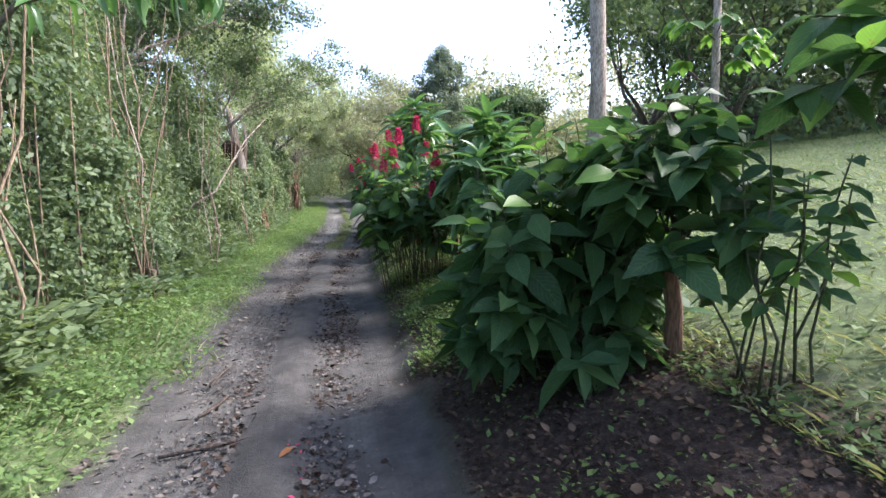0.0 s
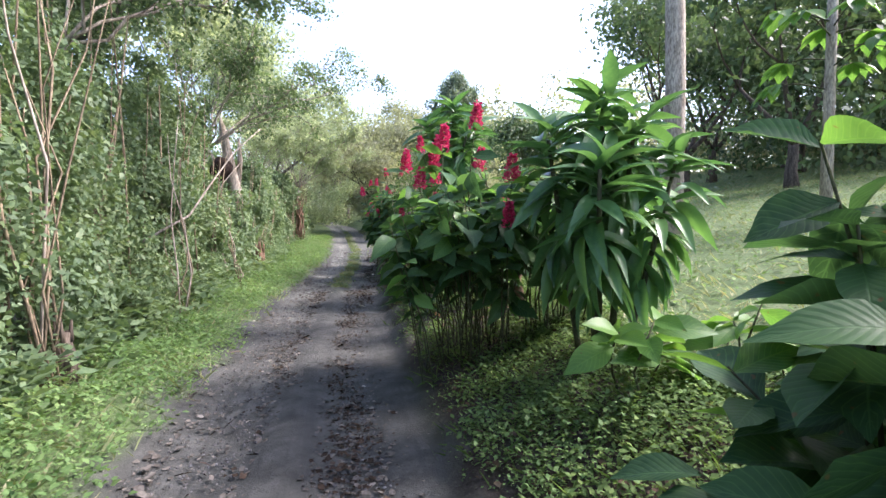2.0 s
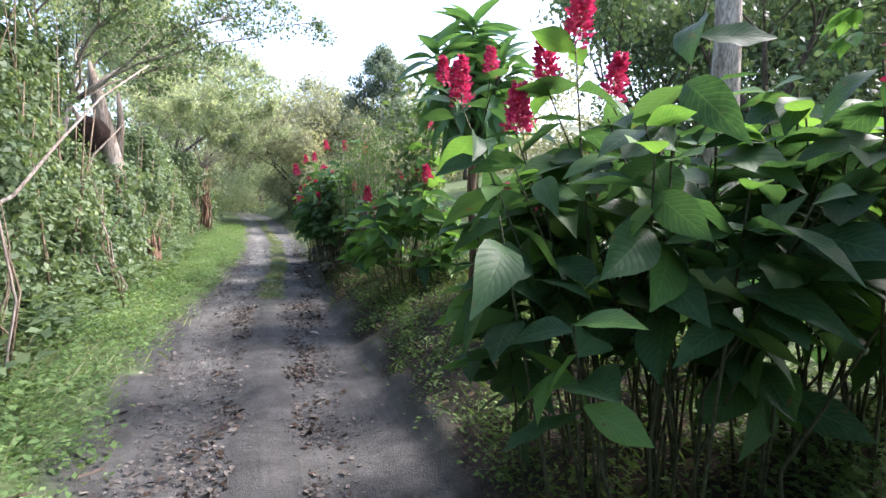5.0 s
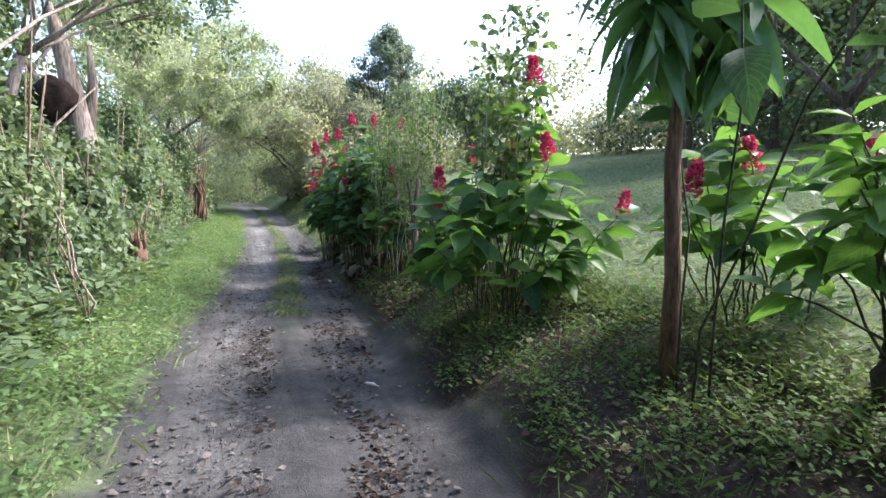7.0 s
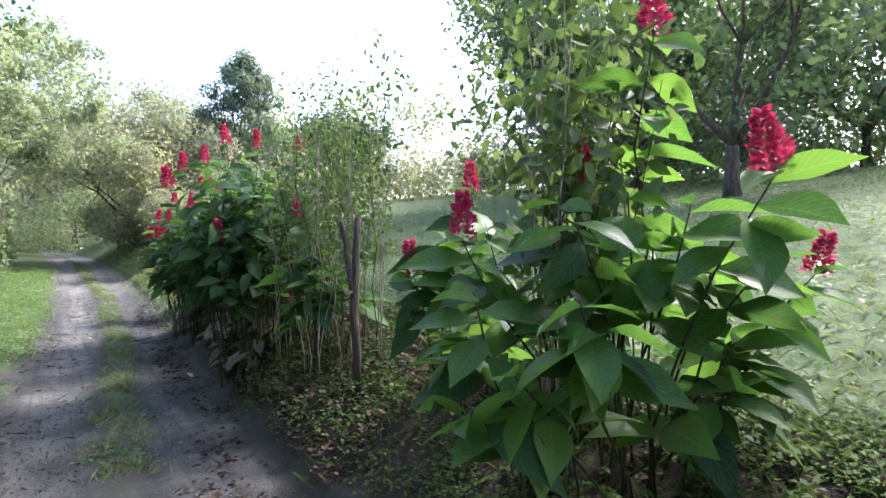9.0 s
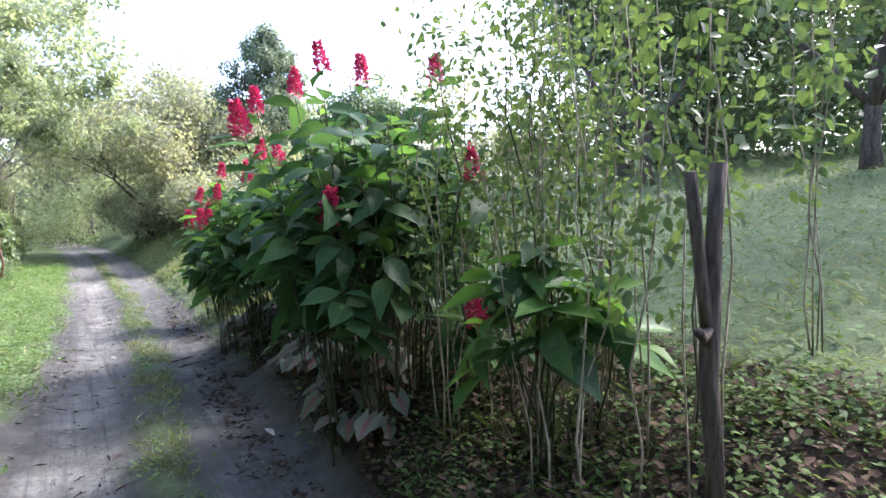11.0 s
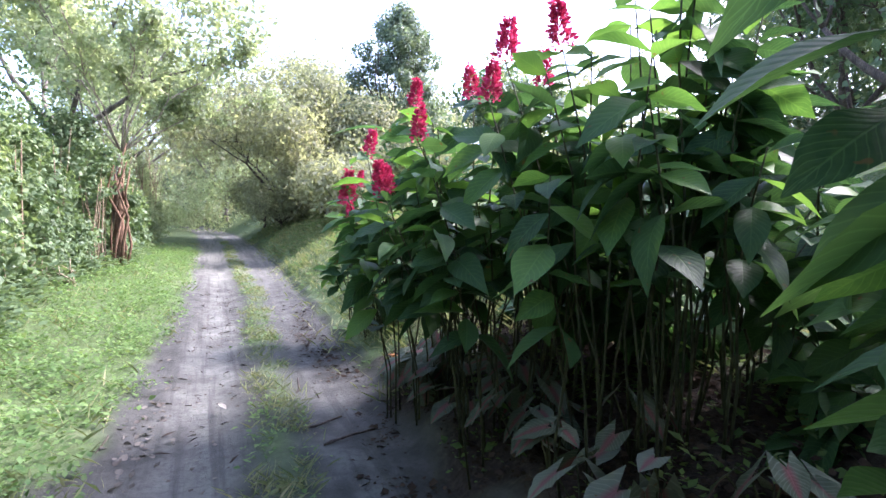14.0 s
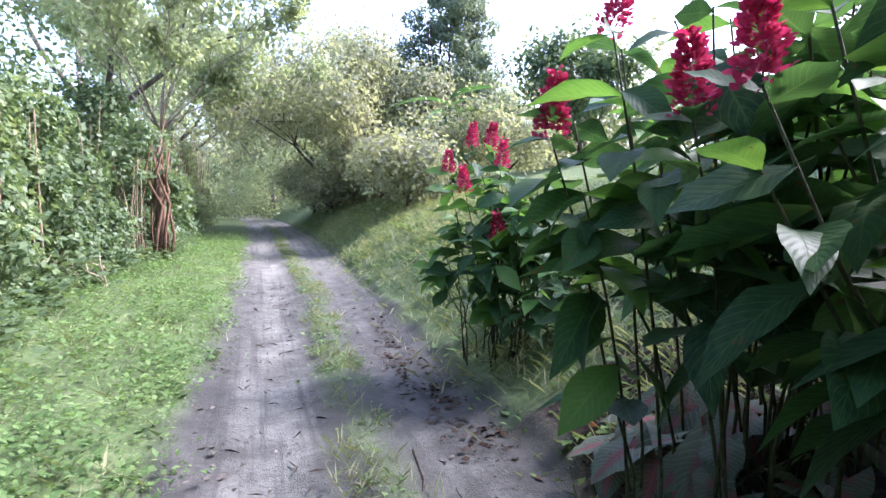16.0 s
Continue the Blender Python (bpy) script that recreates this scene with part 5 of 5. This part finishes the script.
dry_cane_bunch((-2.35, 7.3), 9, 3.9, 1.1, "bunch of leaning dry brown canes in the thicket", 601)
dry_cane_bunch((-2.45, 4.6), 5, 4.2, 1.0, "thin pale dry canes rising from the thicket", 602)
dry_cane_bunch((-2.3, 10.6), 6, 3.0, 1.1, "bunch of leaning dry canes in the thicket", 603)
dry_cane_bunch((-2.1, 14.0), 5, 2.2, 1.0, "leaning dry canes in the thicket", 604)
for k in range(9):
    dry_cane_bunch((-2.73 + 0.055 * k, 27.39 + 0.051 * k), 2, 0.62, 0.12, "short pale dry sticks standing in a row", 620 + k, (0.011, 0.02), PALE_CANE)
dry_cane_bunch((-1.95, 31.3), 6, 3.6, 0.6, "forked reddish stems beside a bare trunk", 606, (0.02, 0.05), BROWN_BARK)


def twig(points, rad, label):
    pts = [Vector((x, y, gz(x, y) - 0.005)) for x, y in points]
    v, f = tube_arrays([p - pts[0] for p in pts], [rad, rad * 1.0, rad * 0.8, rad * 0.5][:len(pts)], 6, 0.3, 3)
    ob = mesh_object("twig", v, f, DARK_BARK)
    ob.location = pts[0]
    return tagged(ob, label, "twig")


twig([(-1.05, 3.2), (-0.75, 3.28), (-0.55, 3.33), (-0.3, 3.0)], 0.012, "dark crooked twig lying on the dirt track")
twig([(-1.0, 4.35), (-0.98, 4.6), (-0.93, 4.85)], 0.01, "thin dark stick lying on the dirt track")
twig([(0.75, 19.9), (0.95, 20.0), (1.15, 20.05)], 0.009, "thin dark stick lying on the dirt track")
twig([(-0.62, 20.2), (-0.58, 20.55), (-0.63, 20.9), (-0.6, 21.2)], 0.007, "thin dark stick lying on the dirt track")
twig([(0.62, 20.75), (0.78, 21.15), (0.82, 21.5)], 0.009, "thin dark stick lying in the wheel track")
twig([(0.5, 20.3), (0.75, 20.25), (0.98, 20.38)], 0.009, "dark crooked stick lying in the wheel track")
twig([(-1.55, 8.55), (-1.38, 8.7), (-1.15, 8.85)], 0.014, "dark stick lying at the track's edge")
twig([(-0.95, 3.75), (-0.86, 3.95), (-0.82, 4.1)], 0.012, "dark stick lying on the dirt track")


# ---- slender pale tree with hand-shaped leaves in the field ----
def papaya(at, h, label, seed):
    r = random.Random(seed)
    x, y = at
    base = thing("papaya_tree", (x, y, gz(x, y)), label, "tree")
    v, f = tube_arrays([(0, 0, -0.1), (0.02, 0.03, h * 0.4), (-0.02, 0, h * 0.8), (0, 0, h)], [0.1, 0.08, 0.07, 0.05], 9, 0.1, seed)
    mesh_object("trunk", v, f, PALE_BARK, base)
    for k in range(11):
        a = k * 2.4
        z = h * 0.4 + r.uniform(-0.4, 0.9)
        tip = Vector((math.cos(a) * 0.75, math.sin(a) * 0.75, z + r.uniform(-0.1, 0.35)))
        v, f = tube_arrays([(0, 0, z), tip * 0.55 + Vector((0, 0, z * 0.45 + 0.05)), tip], [0.014, 0.012, 0.008], 5)
        stalk = mesh_object("leaf_stalk", v, f, CANE, base)
        for q in range(6):
            b = a + (q - 2.5) * 0.55
            leaf_object(r.choice(YOUNG_MESHES), tip, (math.cos(b), math.sin(b), -0.45), r.uniform(0.35, 0.5), stalk, r, 0.2, "leaflet")
    return base


papaya((7.9, 9.75), 6.0, "slender pale tree with hand-shaped yellow-green leaves", 701)


# ---- leafy branch hanging over the track ----
def hanging_branch(points, leaves, label, seed, size=(0.2, 0.34)):
    r = random.Random(seed)
    o = Vector(points[0])
    base = thing("overhanging_branch", o, label, "branch")
    pts = [Vector(p) - o for p in points]
    v, f = tube_arrays(pts, [0.03, 0.022, 0.014, 0.007], 7)
    mesh_object("limb", v, f, BARK, base)
    for k in range(leaves):
        t = r.uniform(0.35, 1.0) * (len(pts) - 1)
        i = min(len(pts) - 2, int(t))
        p = pts[i].lerp(pts[i + 1], t - i)
        a = r.uniform(0, 6.28)
        leaf_object(r.choice(STRAP_MESHES), p, (math.cos(a), math.sin(a), r.uniform(-1.2, 0.1)), r.uniform(*size), base, r)
    return base


hanging_branch([(-3.0, 4.9, 2.3), (-2.2, 4.6, 2.95), (-1.4, 4.35, 3.1), (-0.55, 4.2, 3.02)], 34, "leafy branch hanging from the thicket over the track", 711)


def leaning_branch(points, rad, label):
    o = Vector(points[0])
    n = len(points) - 1
    v, f = tube_arrays([Vector(p) - o for p in points], [rad * (1 - 0.6 * i / n) for i in range(n + 1)], 7, 0.15, 5)
    ob = mesh_object("leaning_branch", v, f, DEAD_WOOD)
    ob.location = o
    return tagged(ob, label, "branch")


leaning_branch([(-2.75, 10.6, 1.2), (-2.18, 10.90, 1.59), (-1.97, 11.40, 2.11), (-1.75, 12.10, 2.68), (-1.40, 12.85, 3.23)], 0.02, "pale dead branch arching out of the thicket")
leaning_branch([(-2.9, 15.6, 1.7), (-2.7, 15.9, 2.4), (-2.3, 16.3, 3.0)], 0.025, "pale dead branch leaning on a broken trunk")


# ---- single fallen leaves on the track and bank ----
PALE_LEAF = leaf_material("pale_dead_leaf", [(0.0, (0.3, 0.27, 0.22)), (1.0, (0.55, 0.52, 0.46))], 0.8, 0.1, True, 0.2)
RUST_LEAF = leaf_material("rust_dead_leaf", [(0.0, (0.22, 0.09, 0.035)), (1.0, (0.36, 0.17, 0.07))], 0.8, 0.1, True, 0.2)
PALE_MESH = blade_mesh("leaf", PALE_LEAF, 8, OVAL, -0.15, 0.6, 0.12)
RUST_MESH = blade_mesh("leaf", RUST_LEAF, 8, OVAL, -0.2, 0.6, 0.15)
for mesh, x, y, size, turn, label in ((PALE_MESH, 0.44, 11.62, 0.13, 80, "pale curled dead leaf lying on the track"), (PALE_MESH, -0.58, 20.85, 0.12, 130, "pale curled dead leaf lying on the track"), (PALE_MESH, 0.17, 20.8, 0.1, 40, "small whitish dead leaf lying on the track"), (PALE_MESH, 0.95, 17.0, 0.12, 20, "pale dead leaf at the edge of the track"), (PALE_MESH, -0.15, 13.6, 0.09, 200, "small pale dead leaf lying on the track"), (RUST_MESH, 1.75, 21.0, 0.2, 60, "rust-brown curled dead leaf on the bank"), (RUST_MESH, 1.2, 8.9, 0.14, 10, "rust-brown dead leaf on the bank"), (RUST_MESH, -0.35, 3.0, 0.1, 300, "reddish dead leaf lying on the track")):
    ob = new("fallen_leaf", mesh)
    ob.matrix_basis = pose(x, y, gz(x, y) + 0.012, 8, 6, turn) @ Matrix.Scale(size, 4)
    tagged(ob, label, "fallen leaf")
strap_plant((6.8, 37.0), ((0.0, 0.0, 3.0, 12), (0.5, 0.3, 2.2, 9)), "light green banana-like plant with long broad leaves", 720, (1.4, 2.1), 0.6)
